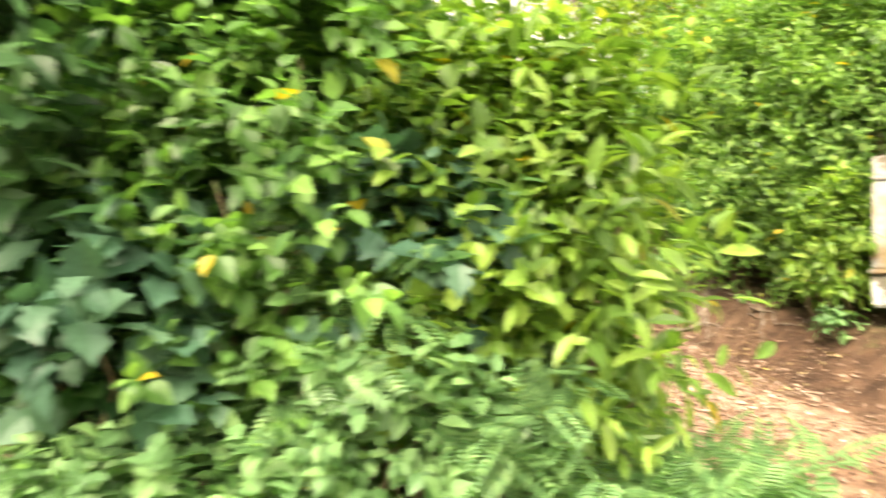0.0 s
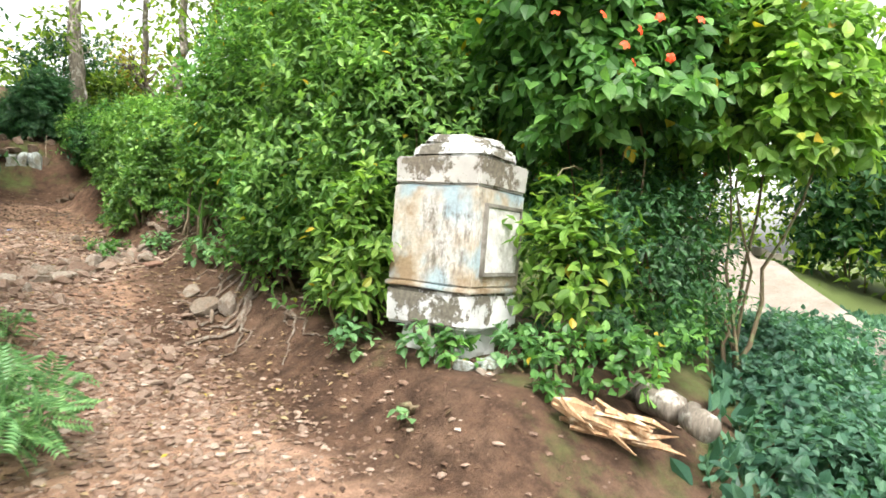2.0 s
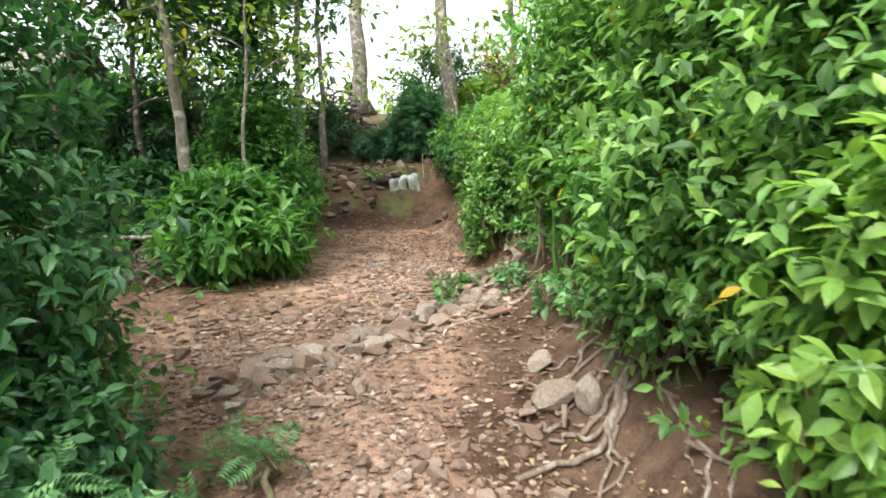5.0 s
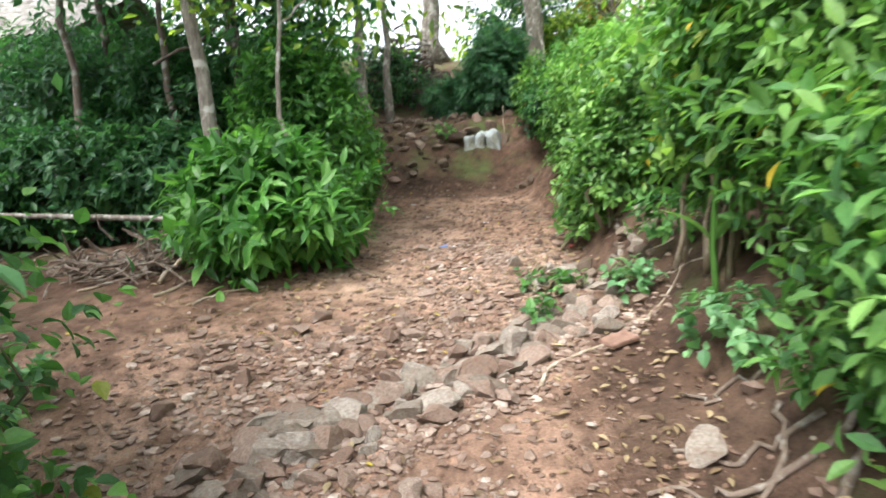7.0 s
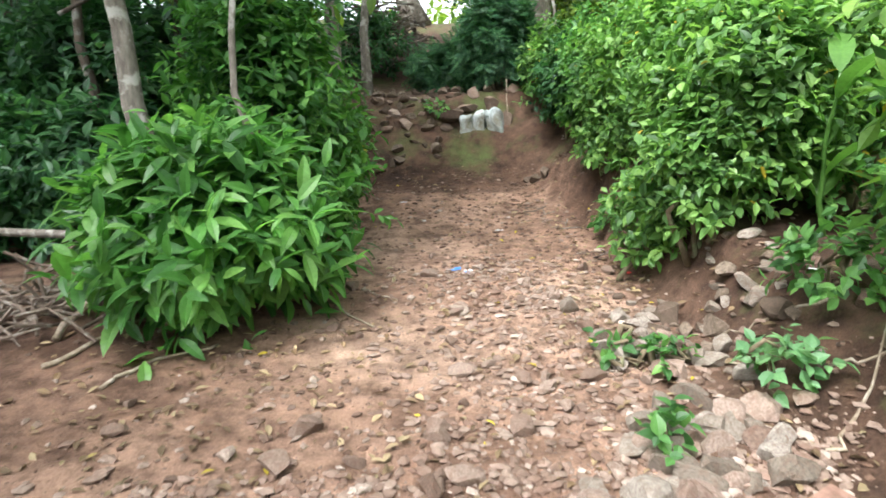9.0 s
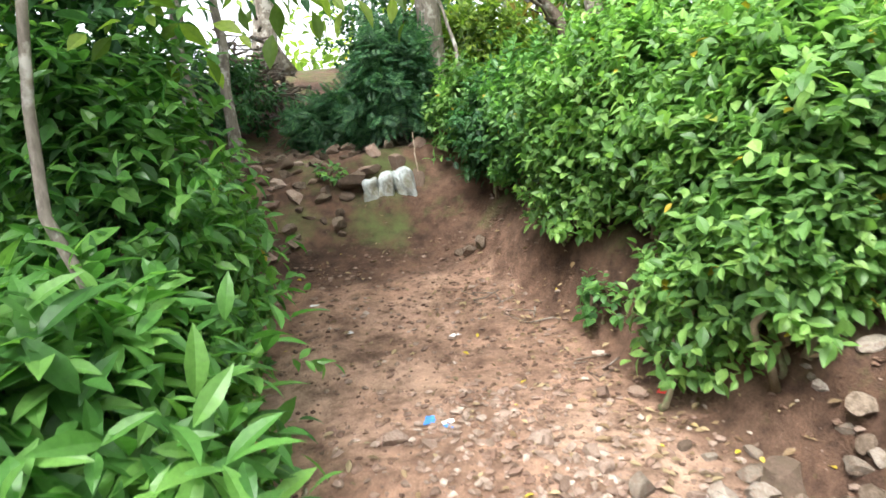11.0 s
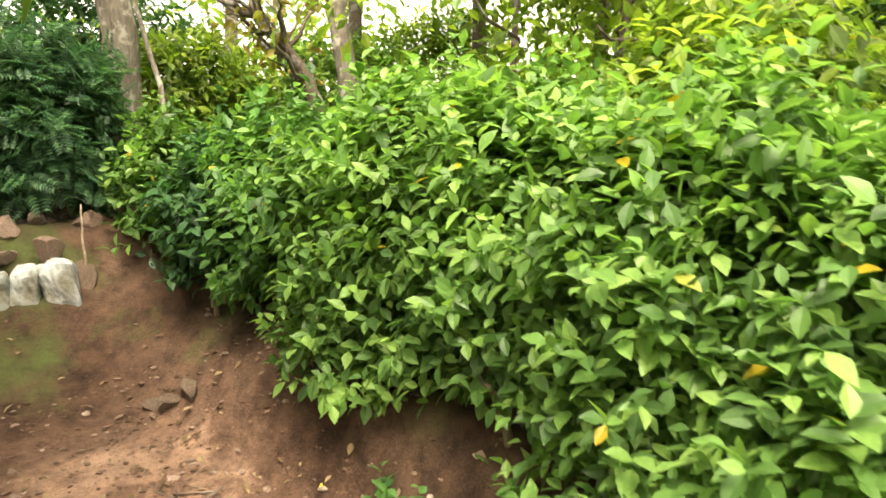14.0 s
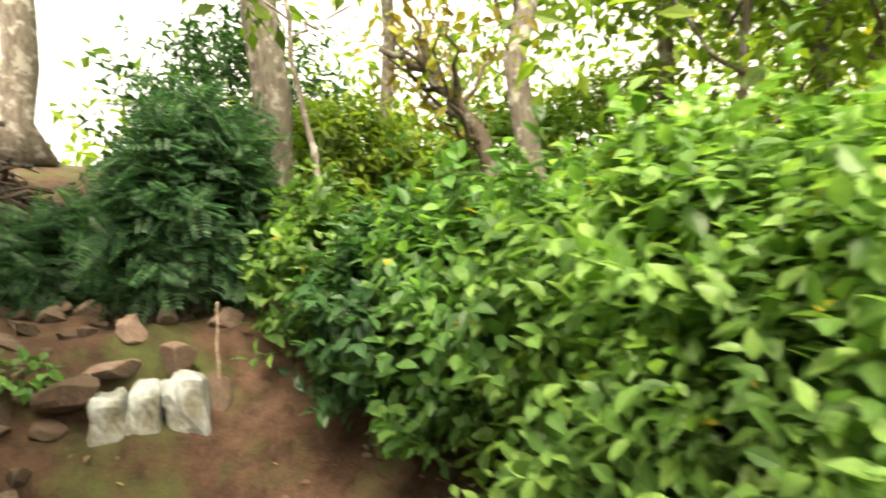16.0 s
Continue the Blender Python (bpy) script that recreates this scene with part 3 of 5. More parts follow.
# bank at the head of the track
shrub("feathery_bush", (1.06, 12.2), (0.4, 0.38, 0.6), 380, "dark feathery-leaved bush on the stony bank", LEAF_FERNY, PINNATE, 0.21, 6, seed=83, rise=-0.02)
shrub("feathery_bush", (0.45, 13.0), (0.45, 0.4, 0.3), 200, "dark feathery-leaved bush on the stony bank", LEAF_FERNY, PINNATE, 0.2, 6, seed=87, rise=-0.05)
shrub("bank_bush", (-0.75, 13.6), (0.6, 0.5, 0.5), 350, "small dark bush on top of the bank", LEAF_DEEP, OVATE, 0.1, seed=88, rise=-0.05)
shrub("bank_bush", (1.8, 14.2), (1.0, 0.6, 0.8), 500, "small dark bush on top of the bank", LEAF_DEEP, OVATE, 0.11, seed=89, rise=-0.05)

# growth round the pillar
OVER = shrub("flowering_bush", (3.65, 1.75), (1.15, 0.85, 1.05), 1500, "large bush with orange flowers hanging over the pillar", LEAF_MID, BROAD, 0.13, 9, 0.3, seed=84, rise=1.25, power=2.0, droop=0.55)
shrub("flowering_bush", (4.5, 1.0), (0.8, 0.75, 0.75), 800, "yellowish green bush leaning over the verge", LEAF_FRESH, BROAD, 0.13, seed=95, rise=1.5, power=2.0, droop=0.45)
shrub("flowering_bush", (3.7, 3.2), (1.2, 1.0, 1.7), 900, "tall green bush behind the pillar", LEAF_MID, OVATE, 0.13, seed=99, rise=0.3)
shrub("creeper_curtain", (3.75, 1.5), (0.85, 0.6, 0.75), 900, "hanging curtain of small creeper leaves", LEAF_DEEP, OVATE, 0.07, 9, 0.25, seed=96, rise=-0.1)
shrub("creeper_curtain", (4.4, 1.75), (0.65, 0.6, 0.85), 900, "hanging curtain of small creeper leaves", LEAF_MID, OVATE, 0.07, 9, 0.25, seed=97, rise=-0.1)
shrub("pillar_shrub", (2.9, 1.42), (0.34, 0.3, 0.42), 130, "bright green leafy shrub growing against the pillar", LEAF_FRESH, OVATE, 0.13, 8, 0.3, seed=98, rise=0.2)
shrub("pillar_shrub", (1.86, 2.5), (0.2, 0.3, 0.5), 110, "bright green leafy shrub growing against the pillar", LEAF_FRESH, OVATE, 0.115, 8, 0.26, seed=101, rise=0.1)
for k, (x, y, r, h, n) in enumerate([(1.95, 1.75, 0.17, 0.1, 26), (1.62, 9.1, 0.07, 0.08, 9), (2.0, 1.6, 0.14, 0.1, 30), (2.4, 1.4, 0.16, 0.13, 36), (2.55, 1.2, 0.22, 0.16, 40), (2.85, 0.95, 0.26, 0.2, 60), (1.75, 2.3, 0.15, 0.12, 22), (3.35, 1.2, 0.4, 0.25, 110), (2.25, 1.05, 0.1, 0.06, 10), (1.55, 1.35, 0.06, 0.04, 5),
                                     (1.2, 6.62, 0.12, 0.07, 14), (1.0, 6.75, 0.1, 0.06, 12), (1.58, 6.3, 0.16, 0.12, 26), (0.95, 5.95, 0.1, 0.07, 12), (1.6, 8.85, 0.14, 0.13, 26), (-1.5, 5.1, 0.18, 0.14, 25), (1.9, 6.5, 0.25, 0.16, 50), (0.25, 11.75, 0.15, 0.08, 16), (1.75, 5.15, 0.25, 0.15, 45), (1.9, 4.5, 0.2, 0.12, 30), (2.55, 7.5, 0.22, 0.18, 45), (2.85, 7.25, 0.25, 0.16, 45), (3.2, 7.7, 0.3, 0.2, 60), (3.4, 7.2, 0.3, 0.2, 55), (3.0, 7.95, 0.3, 0.25, 60), (3.8, 7.6, 0.35, 0.2, 60)]):
    shrub("small_weed", (x, y), (r, r, h), n, "small green weed rooted in the soil", LEAF_MID if k % 3 else LEAF_FEATHER, BROAD, 0.075, 5, 0.09, seed=201 + k, rise=-0.02, stems=2, group="small weeds", category="weed")
for k, (x, y, rx, ry, rz, n) in enumerate([(3.9, 0.1, 0.75, 0.55, 0.2, 380), (4.9, 0.75, 0.8, 0.6, 0.2, 380), (5.9, 1.4, 0.9, 0.6, 0.2, 320), (5.2, -0.5, 1.0, 0.6, 0.22, 330), (6.6, 0.3, 1.0, 0.7, 0.22, 330), (7.3, 1.4, 0.9, 0.7, 0.18, 260), (3.2, -0.6, 0.6, 0.45, 0.18, 240)]):
    shrub("verge_weeds", (x, y), (rx, ry, rz), n, "low spreading bluish green weeds on the verge", LEAF_BLUE, BROAD, 0.085, 7, 0.14, seed=231 + k, rise=-0.03, stems=2, group="verge weeds", category="weed")


for k, (x, y, rz) in enumerate([(18.0, 4.4, 2.4), (18.5, 1.2, 2.2), (16.6, 11.9, 2.4), (20.0, 13.2, 2.6), (13.5, 10.6, 2.2)]):
    shrub("roadside_bush", (x, y), (2.0, 1.4, rz), 900, "tall dark green roadside bush", LEAF_DEEP, OVATE, 0.3, 8, 0.6, seed=251 + k, rise=-0.2, stems=4, group="roadside bushes")


# orange flowers on the overhanging bush
def petal_material(name, c):
    m, n, l, b = mat(name, 0.5, 0.3)
    co = n.new("ShaderNodeTexCoord")
    t = noise_tex(n, l, co.outputs["Object"], 40, 3)
    r = ramp(n, [(0.3, tuple(v * 0.75 for v in c)), (0.7, c)])
    l.new(t.outputs[0], r.inputs[0])
    l.new(r.outputs[0], b.inputs["Base Color"])
    return m


ORANGE = petal_material("orange_petal", (0.75, 0.07, 0.015))
YELLOW = petal_material("yellow_petal", (0.75, 0.45, 0.02))
pv = np.concatenate([np.array(blade([0.3, 0.42, 0.3], 0.35)[0]) @ np.array([[math.cos(a), math.sin(a), 0], [-math.sin(a), math.cos(a), 0], [0, 0, 1]]) for a in np.arange(5) * 2 * np.pi / 5])
pt = blade([0.3, 0.42, 0.3], 0.35)
pf = np.concatenate([pt[1] + k * len(pt[0]) for k in range(5)])
flower_me = raw_mesh("flower", pv * 0.036, pf)
flower_me.materials.append(ORANGE)
gfl = np.random.default_rng(5)
for k, (x, y, z) in enumerate([(2.62, 0.98, 2.42), (2.72, 0.95, 2.52), (2.55, 1.1, 2.6), (2.95, 0.88, 2.4), (2.75, 1.0, 2.35), (2.4, 1.35, 2.62), (3.2, 0.85, 2.7), (4.75, 1.55, 1.9), (2.9, 0.95, 2.65)]):
    fo = new("flower", flower_me)
    fo.parent = OVER
    fo.location = Vector((x, y, z)) - OVER.location
    fo.rotation_euler = (1.2 + gfl.normal() * 0.3, gfl.normal() * 0.4, gfl.normal() * 0.5)


g = np.random.default_rng(6)
az = np.arange(9) * 2.4
spr = leaf_mesh("sprig", np.tile(np.array([[2.37, 1.2, 1.6]]), (9, 1)) - np.array(OVER.location), np.stack([np.cos(az), np.sin(az), 0.25 - 0.05 * np.arange(9)], -1), np.tile(np.array([[0.0, 0.0, 1.0]]), (9, 1)) + g.normal(size=(9, 3)) * 0.2, 0.09 + 0.04 * g.random(9), OVATE)
part("sprig", spr, LEAF_FRESH, OVER, "pale green leafy spray")
v, f = tube(wander((2.37, 1.2, 1.6), (3.1, 1.6, 1.75), 8, 0.06, g) - np.array(OVER.location), np.linspace(0.004, 0.01, 8), 6, 0.05, 1)
part("twig", raw_mesh("twig", v, f, True), STEM, OVER)


# ---- trees ----
TREES = [
    ((-1.36, 7.9), 5.2, 0.075, (-0.1, 0.02), "slender leaning tree with mottled pale bark", BARK_PALE, 7, 1.3, 0.5, 2200),
    ((-0.87, 7.86), 4.5, 0.026, (-0.01, 0.0), "thin pale sapling above the leafy shrubs", BARK_PALE, 6, 0.7, 0.5, 700),
    ((-2.6, 9.3), 5.0, 0.05, (-0.05, 0.05), "thin dark tree in the thicket", BARK_DARK, 8, 1.5, 0.45, 4200),
    ((-3.4, 9.0), 5.4, 0.05, (0.03, 0.05), "thin dark tree in the thicket", BARK_DARK, 8, 1.5, 0.6, 4200),
    # next two trees are added so that their dense crowns shade the thicket
    ((-2.1, 10.4), 5.8, 0.07, (-0.05, -0.06), "thin dark tree in the thicket", BARK_DARK, 9, 1.9, 0.5, 6000),
    ((-3.9, 10.6), 5.8, 0.07, (0.0, -0.08), "thin dark tree in the thicket", BARK_DARK, 9, 2.0, 0.55, 6000),
    ((0.05, 16.4), 8.0, 0.2, (-0.03, 0.0), "tall tree with pale trunk on the crest", BARK_PALE, 7, 1.8, 0.6, 1500),
    ((-0.95, 12.3), 5.5, 0.085, (-0.02, 0.0), "tree with pale peeling bark above the bank", BARK_PALE, 6, 1.0, 0.6, 900),
    ((-0.68, 12.45), 5.5, 0.06, (0.01, 0.0), "tree with pale peeling bark above the bank", BARK_PALE, 6, 0.9, 0.6, 700),
    ((1.9, 13.0), 7.0, 0.15, (0.01, 0.0), "tall tree with smooth grey trunk", BARK_PALE, 8, 1.6, 0.5, 1500),
    ((1.8, 11.9), 2.6, 0.026, (-0.18, 0.0), "thin leaning sapling beside the stony bank", BARK_PALE, 5, 0.5, 0.6, 160),
    ((3.0, 14.0), 7.0, 0.075, (-0.01, 0.0), "slim pale tree behind the bank", BARK_PALE, 7, 1.8, 0.55, 1500),
    ((3.36, 12.0), 6.0, 0.105, (-0.03, 0.0), "tree with mottled bark behind the hedge", BARK_PALE, 8, 1.5, 0.62, 1800),
    ((5.7, 12.9), 6.5, 0.11, (-0.06, 0.0), "slender dark tree behind the hedge", BARK_DARK, 9, 1.5, 0.4, 2600),
    ((5.6, 9.3), 5.5, 0.1, (-0.04, 0.0), "slender dark tree behind the hedge", BARK_DARK, 10, 1.6, 0.3, 3000),
    ((5.0, 10.3), 5.5, 0.06, (0.03, 0.0), "slender dark tree behind the hedge", BARK_DARK, 8, 1.3, 0.35, 2200),
    ((4.6, 11.0), 4.6, 0.05, (0.0, 0.0), "slender dark tree behind the hedge", BARK_DARK, 9, 1.5, 0.42, 3200),
    ((6.1, 10.6), 5.2, 0.07, (0.0, 0.0), "slender dark tree behind the hedge", BARK_DARK, 10, 1.9, 0.35, 4200),
    ((4.3, 13.6), 7.0, 0.1, (0.0, 0.0), "slender dark tree behind the hedge", BARK_DARK, 8, 1.8, 0.35, 2400),
    ((6.9, 12.0), 7.0, 0.11, (-0.03, 0.0), "slender dark tree behind the hedge", BARK_DARK, 9, 2.0, 0.3, 2600),
    ((6.8, 7.0), 6.0, 0.12, (0.0, 0.0), "slender dark tree behind the hedge", BARK_DARK, 9, 1.8, 0.3, 2600),
    ((-3.0, 12.6), 7.0, 0.12, (0.02, 0.0), "tree with dark bark in the thicket", BARK_DARK, 8, 1.8, 0.4, 2400),
    ((-4.2, 5.6), 6.0, 0.1, (0.05, 0.0), "tree with dark bark in the thicket", BARK_DARK, 10, 2.0, 0.4, 4600),
    ((-3.2, 2.2), 5.5, 0.08, (0.0, 0.05), "tree with dark bark in the thicket", BARK_DARK, 8, 1.5, 0.45, 2200),
    ((12.5, 6.0), 7.0, 0.14, (0.0, 0.0), "roadside tree with pale trunk", BARK_PALE, 8, 2.2, 0.3, 2600),
]
for k, (xy, h, r, ln, lb, bk, nl, cr, cf, nv) in enumerate(TREES):
    # dark-barked trees at x < 0 have thicket shade in their leaf colour
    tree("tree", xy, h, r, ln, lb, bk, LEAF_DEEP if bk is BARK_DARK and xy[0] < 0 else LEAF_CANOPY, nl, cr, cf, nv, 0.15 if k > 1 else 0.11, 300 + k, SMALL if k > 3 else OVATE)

# gnarled tree with twisted dry branches behind the hedge
g = np.random.default_rng(91)
gz = float(ground_z(2.98, 11.8))
gnarl = thing("gnarled_tree", (2.98, 11.8, gz - 0.05), "gnarled small tree with twisted dry branches and withered leaves", "tree")
knees = np.array([(0, 0, 0), (-0.06, 0, 3.0 - gz), (-0.16, 0.02, 3.3 - gz), (-0.46, 0.05, 3.65 - gz), (-0.85, 0.1, 3.8 - gz)])
line = np.stack([np.interp(np.linspace(0, 4, 22), np.arange(5), knees[:, k]) for k in range(3)], -1) + g.normal(size=(22, 3)) * 0.012
v, f = tube(line, np.linspace(0.085, 0.02, 22), 9, 0.08, 4)
part("trunk", raw_mesh("trunk", v, f, True), BARK_DARK, gnarl)
tips = []
for k in range(17):
    i = int(g.integers(8, 21))
    e = line[i] + np.array([g.normal() * 0.35 - 0.2, g.normal() * 0.3, 0.2 + 0.6 * g.random()])
    q = wander(line[i], e, 9, 0.09, g)
    v, f = tube(q, np.linspace(0.02, 0.004, 9), 6, 0.08, k)
    part("limb", raw_mesh("limb", v, f, True), BARK_DARK, gnarl)
    tips += [q[5], q[7], q[8]]
tips = np.array(tips)
pos = tips[g.integers(len(tips), size=220)] + g.normal(size=(220, 3)) * 0.09
part("withered_leaves", leaf_mesh("withered_leaves", pos, g.normal(size=(220, 3)) + np.array([0, 0, -0.6]), g.normal(size=(220, 3)) + np.array([0, 0, 1.0]), 0.07 + 0.06 * g.random(220), OVATE), leaf_material("leaf_withered", (0.16, 0.11, 0.03), (0.28, 0.22, 0.05), (0.3, 0.34, 0.07), rough=0.6), gnarl, "yellow and brown withered leaves")

# far woods all round, and the long grass beyond the road
g = np.random.default_rng(17)
n = 1900
ang = np.where(g.random(n) < 0.25, -0.3 + 1.1 * g.random(n), g.random(n) * 2 * np.pi)
rad = np.where((ang > -0.45) & (ang < 0.6) & (g.random(n) < 0.5), 13 + 3 * g.random(n), 15 + 14 * g.random(n))
cx, cy = rad * np.cos(ang), 4 + rad * np.sin(ang)
ahead = np.clip((cy - 14) / 6, 0, 1) * np.clip(1 - np.abs(cx) / 7, 0, 1)
beyond = np.clip((cy - 10) / 4, 0, 1) * np.clip(1 - np.abs(cx - 6) / 12, 0, 1)
top = (4.5 + 4 * g.random(n)) * (1 - 0.75 * ahead) * (1 - 0.6 * beyond) * np.where(cx < 0, 0.55, 1.0)
gz0 = ground_z(cx, cy)
cz = gz0 + top * g.random(n) ** 0.8
tw = np.repeat(np.arange(n), 40)
off = g.normal(size=(len(tw), 3)) * np.array([0.75, 0.75, 0.5])
pos = np.stack([cx, cy, cz], -1)[tw] + off
on_road = (np.abs(pos[:, 1] - 3.9 - (pos[:, 0] - 14.7) * 0.3) < 3.2) & (pos[:, 0] > 7) & (pos[:, 0] < 15.5)
keep = ~on_road & (pos[:, 2] > ground_z(pos[:, 0], pos[:, 1]))
pos, off = pos[keep], off[keep]
way = unit(off) + g.normal(size=off.shape) * 0.5 + np.array([0, 0, -0.3])
up = np.array([0, 0, 1.0]) + g.normal(size=off.shape) * 0.5
size = 0.3 * (0.6 + 0.7 * g.random(len(pos)))
# one belt in two leaf colours: shaded dark green left, backlit yellow-green elsewhere
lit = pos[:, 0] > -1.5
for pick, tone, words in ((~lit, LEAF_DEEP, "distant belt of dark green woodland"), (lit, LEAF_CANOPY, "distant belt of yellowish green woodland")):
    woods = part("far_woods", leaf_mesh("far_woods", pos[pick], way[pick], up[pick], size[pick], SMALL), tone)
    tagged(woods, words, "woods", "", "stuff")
g = np.random.default_rng(18)
n = 2600
t_ = g.random(n)
bx = 9.5 + 18 * t_ + g.normal(size=n) * 0.4
by = 8.6 + (bx - 14.7) * 0.3 + g.random(n) * 1.6
bl = leaf_mesh("long_grass", np.stack([bx, by, ground_z(bx, by)], -1), np.stack([g.normal(size=n) * 0.45, g.normal(size=n) * 0.45, np.ones(n)], -1), np.stack([g.normal(size=n), g.normal(size=n), np.zeros(n)], -1), 0.75 * (0.6 + 0.6 * g.random(n)), LANCE)
tagged(part("long_grass", bl, LEAF_FRESH), "yellowish green ferns and grass beyond the road", "grass", "", "stuff")


g = np.random.default_rng(19)
n = 16000
bx = 2.3 + 9.8 * g.random(n) ** 0.8
by = -3.0 + 9.0 * g.random(n)
keep = (by < 0.3 + 0.45 * (bx - 2.6)) & (by > -2.6 - 0.2 * bx) | (bx > 9.0)
bx, by = bx[keep], by[keep]
n = len(bx)
bl = leaf_mesh("verge_grass", np.stack([bx, by, ground_z(bx, by) - 0.01], -1), np.stack([g.normal(size=n) * 0.6, g.normal(size=n) * 0.6, np.ones(n)], -1), np.stack([g.normal(size=n), g.normal(size=n), np.zeros(n)], -1), 0.16 * (0.5 + g.random(n)), OVATE)
tagged(part("verge_grass", bl, LEAF_BLUE), "low green ground cover on the verge", "grass", "", "stuff")


# ---- road ----
def road_material():
    m, n, l, b = mat("pale_road", 0.9, 0.2)
    co = n.new("ShaderNodeTexCoord")
    t = noise_tex(n, l, co.outputs["Object"], 1.2, 6, 0.7)
    r = ramp(n, [(0.3, (0.17, 0.14, 0.115)), (0.6, (0.26, 0.23, 0.195)), (0.8, (0.32, 0.29, 0.25))])
    l.new(t.outputs[0], r.inputs[0])
    f = noise_tex(n, l, co.outputs["Object"], 40, 4)
    r2 = ramp(n, [(0.3, (0.8, 0.8, 0.8)), (0.7, (1.12, 1.12, 1.12))])
    l.new(f.outputs[0], r2.inputs[0])
    l.new(mix(n, l, 1.0, r.outputs[0], r2.outputs[0], 'MULTIPLY'), b.inputs["Base Color"])
    bump(n, l, b, f.outputs[0], 0.4, 0.01)
    return m


rs = np.linspace(0, 1, 60)
rx_ = 6.5 + 40 * rs
near_y = -2.6 + 7.1 * (1 - np.exp(-(rx_ - 6.5) / 4.2)) + 0.26 * (rx_ - 6.5)
near_y = near_y + 0.06 * np.sin(rx_ * 3.1) + 0.04 * np.sin(rx_ * 7.7)
rz_ = ground_z(rx_, near_y + 2) + 0.1
rows = []
for w, dz in ((0, -0.25), (0, 0.0), (1.6, 0.03), (3.2, 0.0), (3.2, -0.25)):
    rows.append(np.stack([rx_, near_y + w, rz_ + dz], -1))
rv = np.concatenate(rows)
rf = []
for a in range(4):
    for b_ in range(59):
        rf.append((a * 60 + b_, a * 60 + b_ + 1, (a + 1) * 60 + b_ + 1, (a + 1) * 60 + b_))
tagged(part("road", raw_mesh("road", rv, rf), road_material()), "pale worn lane with a broken edge", "road", "", "structure")


# ---- pillar ----
def plaster_material():
    m, n, l, b = mat("weathered_limewash", 0.9, 0.2)
    co = n.new("ShaderNodeTexCoord")
    p = co.outputs["Object"]
    big = noise_tex(n, l, p, 2.3, 5, 0.65)
    r = ramp(n, [(0.38, (0.25, 0.185, 0.115)), (0.5, (0.4, 0.355, 0.285)), (0.62, (0.47, 0.465, 0.44))])
    l.new(big.outputs[0], r.inputs[0])
    blue = noise_tex(n, l, p, 3.1, 3, 0.5)
    rb = ramp(n, [(0.5, (0, 0, 0)), (0.62, (0.8, 0.8, 0.8))])
    l.new(blue.outputs[0], rb.inputs[0])
    col = mix(n, l, rb.outputs[0], r.outputs[0], (0.28, 0.4, 0.46))
    drip = n.new("ShaderNodeMapping")
    drip.inputs["Scale"].default_value = (1, 1, 0.45)
    l.new(p, drip.inputs[0])
    mould = noise_tex(n, l, drip.outputs[0], 20.0, 12, 0.78)
    rm = ramp(n, [(0.46, (0, 0, 0)), (0.6, (0.85, 0.85, 0.85))])
    l.new(mould.outputs[0], rm.inputs[0])
    spread = noise_tex(n, l, p, 2.4, 5)
    rs_ = ramp(n, [(0.46, (0.04, 0.04, 0.04)), (0.58, (1, 1, 1))])
    l.new(spread.outputs[0], rs_.inputs[0])
    k = mix(n, l, 1.0, rm.outputs[0], rs_.outputs[0], 'MULTIPLY')
    col = mix(n, l, k, col, (0.1, 0.085, 0.06))
    fine = noise_tex(n, l, p, 45, 5)
    rf_ = ramp(n, [(0.3, (0.82, 0.82, 0.8)), (0.7, (1.08, 1.08, 1.08))])
    l.new(fine.outputs[0], rf_.inputs[0])
    col = mix(n, l, 1.0, col, rf_.outputs[0], 'MULTIPLY')
    l.new(col, b.inputs["Base Color"])
    h = mix(n, l, 0.5, mould.outputs[0], fine.outputs[0])
    bump(n, l, b, h, 0.5, 0.012)
    return m


PLASTER = plaster_material()
CEMENT = stone_material("grey_cement", [(0, (0.2, 0.19, 0.165)), (1, (0.27, 0.26, 0.235))], (0.07, 0.06, 0.045), 0.9)
def flaked_material(name, white, grime, cover):
    """Whitewash that has come away in flakes, with grime beneath."""
    m, n, l, b = mat(name, 0.9, 0.2)
    co = n.new("ShaderNodeTexCoord")
    p = co.outputs["Object"]
    tone = noise_tex(n, l, p, 3.0, 5, 0.6)
    rt = ramp(n, [(0.35, tuple(v * 0.72 for v in white)), (0.65, white)])
    l.new(tone.outputs[0], rt.inputs[0])
    flake = noise_tex(n, l, p, 11.0, 12, 0.72)
    wide = noise_tex(n, l, p, 2.2, 3, 0.5)
    both = mix(n, l, 0.55, flake.outputs[0], wide.outputs[0])
    rf_ = ramp(n, [(cover, (1, 1, 1)), (cover + 0.025, (0, 0, 0))])
    l.new(both, rf_.inputs[0])
    dirt = noise_tex(n, l, p, 28, 6, 0.7)
    rg = ramp(n, [(0.35, tuple(v * 0.45 for v in grime)), (0.7, grime)])
    l.new(dirt.outputs[0], rg.inputs[0])
    l.new(mix(n, l, rf_.outputs[0], rt.outputs[0], rg.outputs[0]), b.inputs["Base Color"])
    bump(n, l, b, mix(n, l, 0.3, rf_.outputs[0], dirt.outputs[0]), 0.6, 0.012)
    b.inputs["Normal"].links[0].from_node.invert = True
    return m


FLAKED = flaked_material("flaking_whitewash", (0.56, 0.57, 0.56), (0.19, 0.175, 0.14), 0.455)
BAND = flaked_material("mouldy_limewash", (0.4, 0.39, 0.36), (0.2, 0.175, 0.135), 0.46)
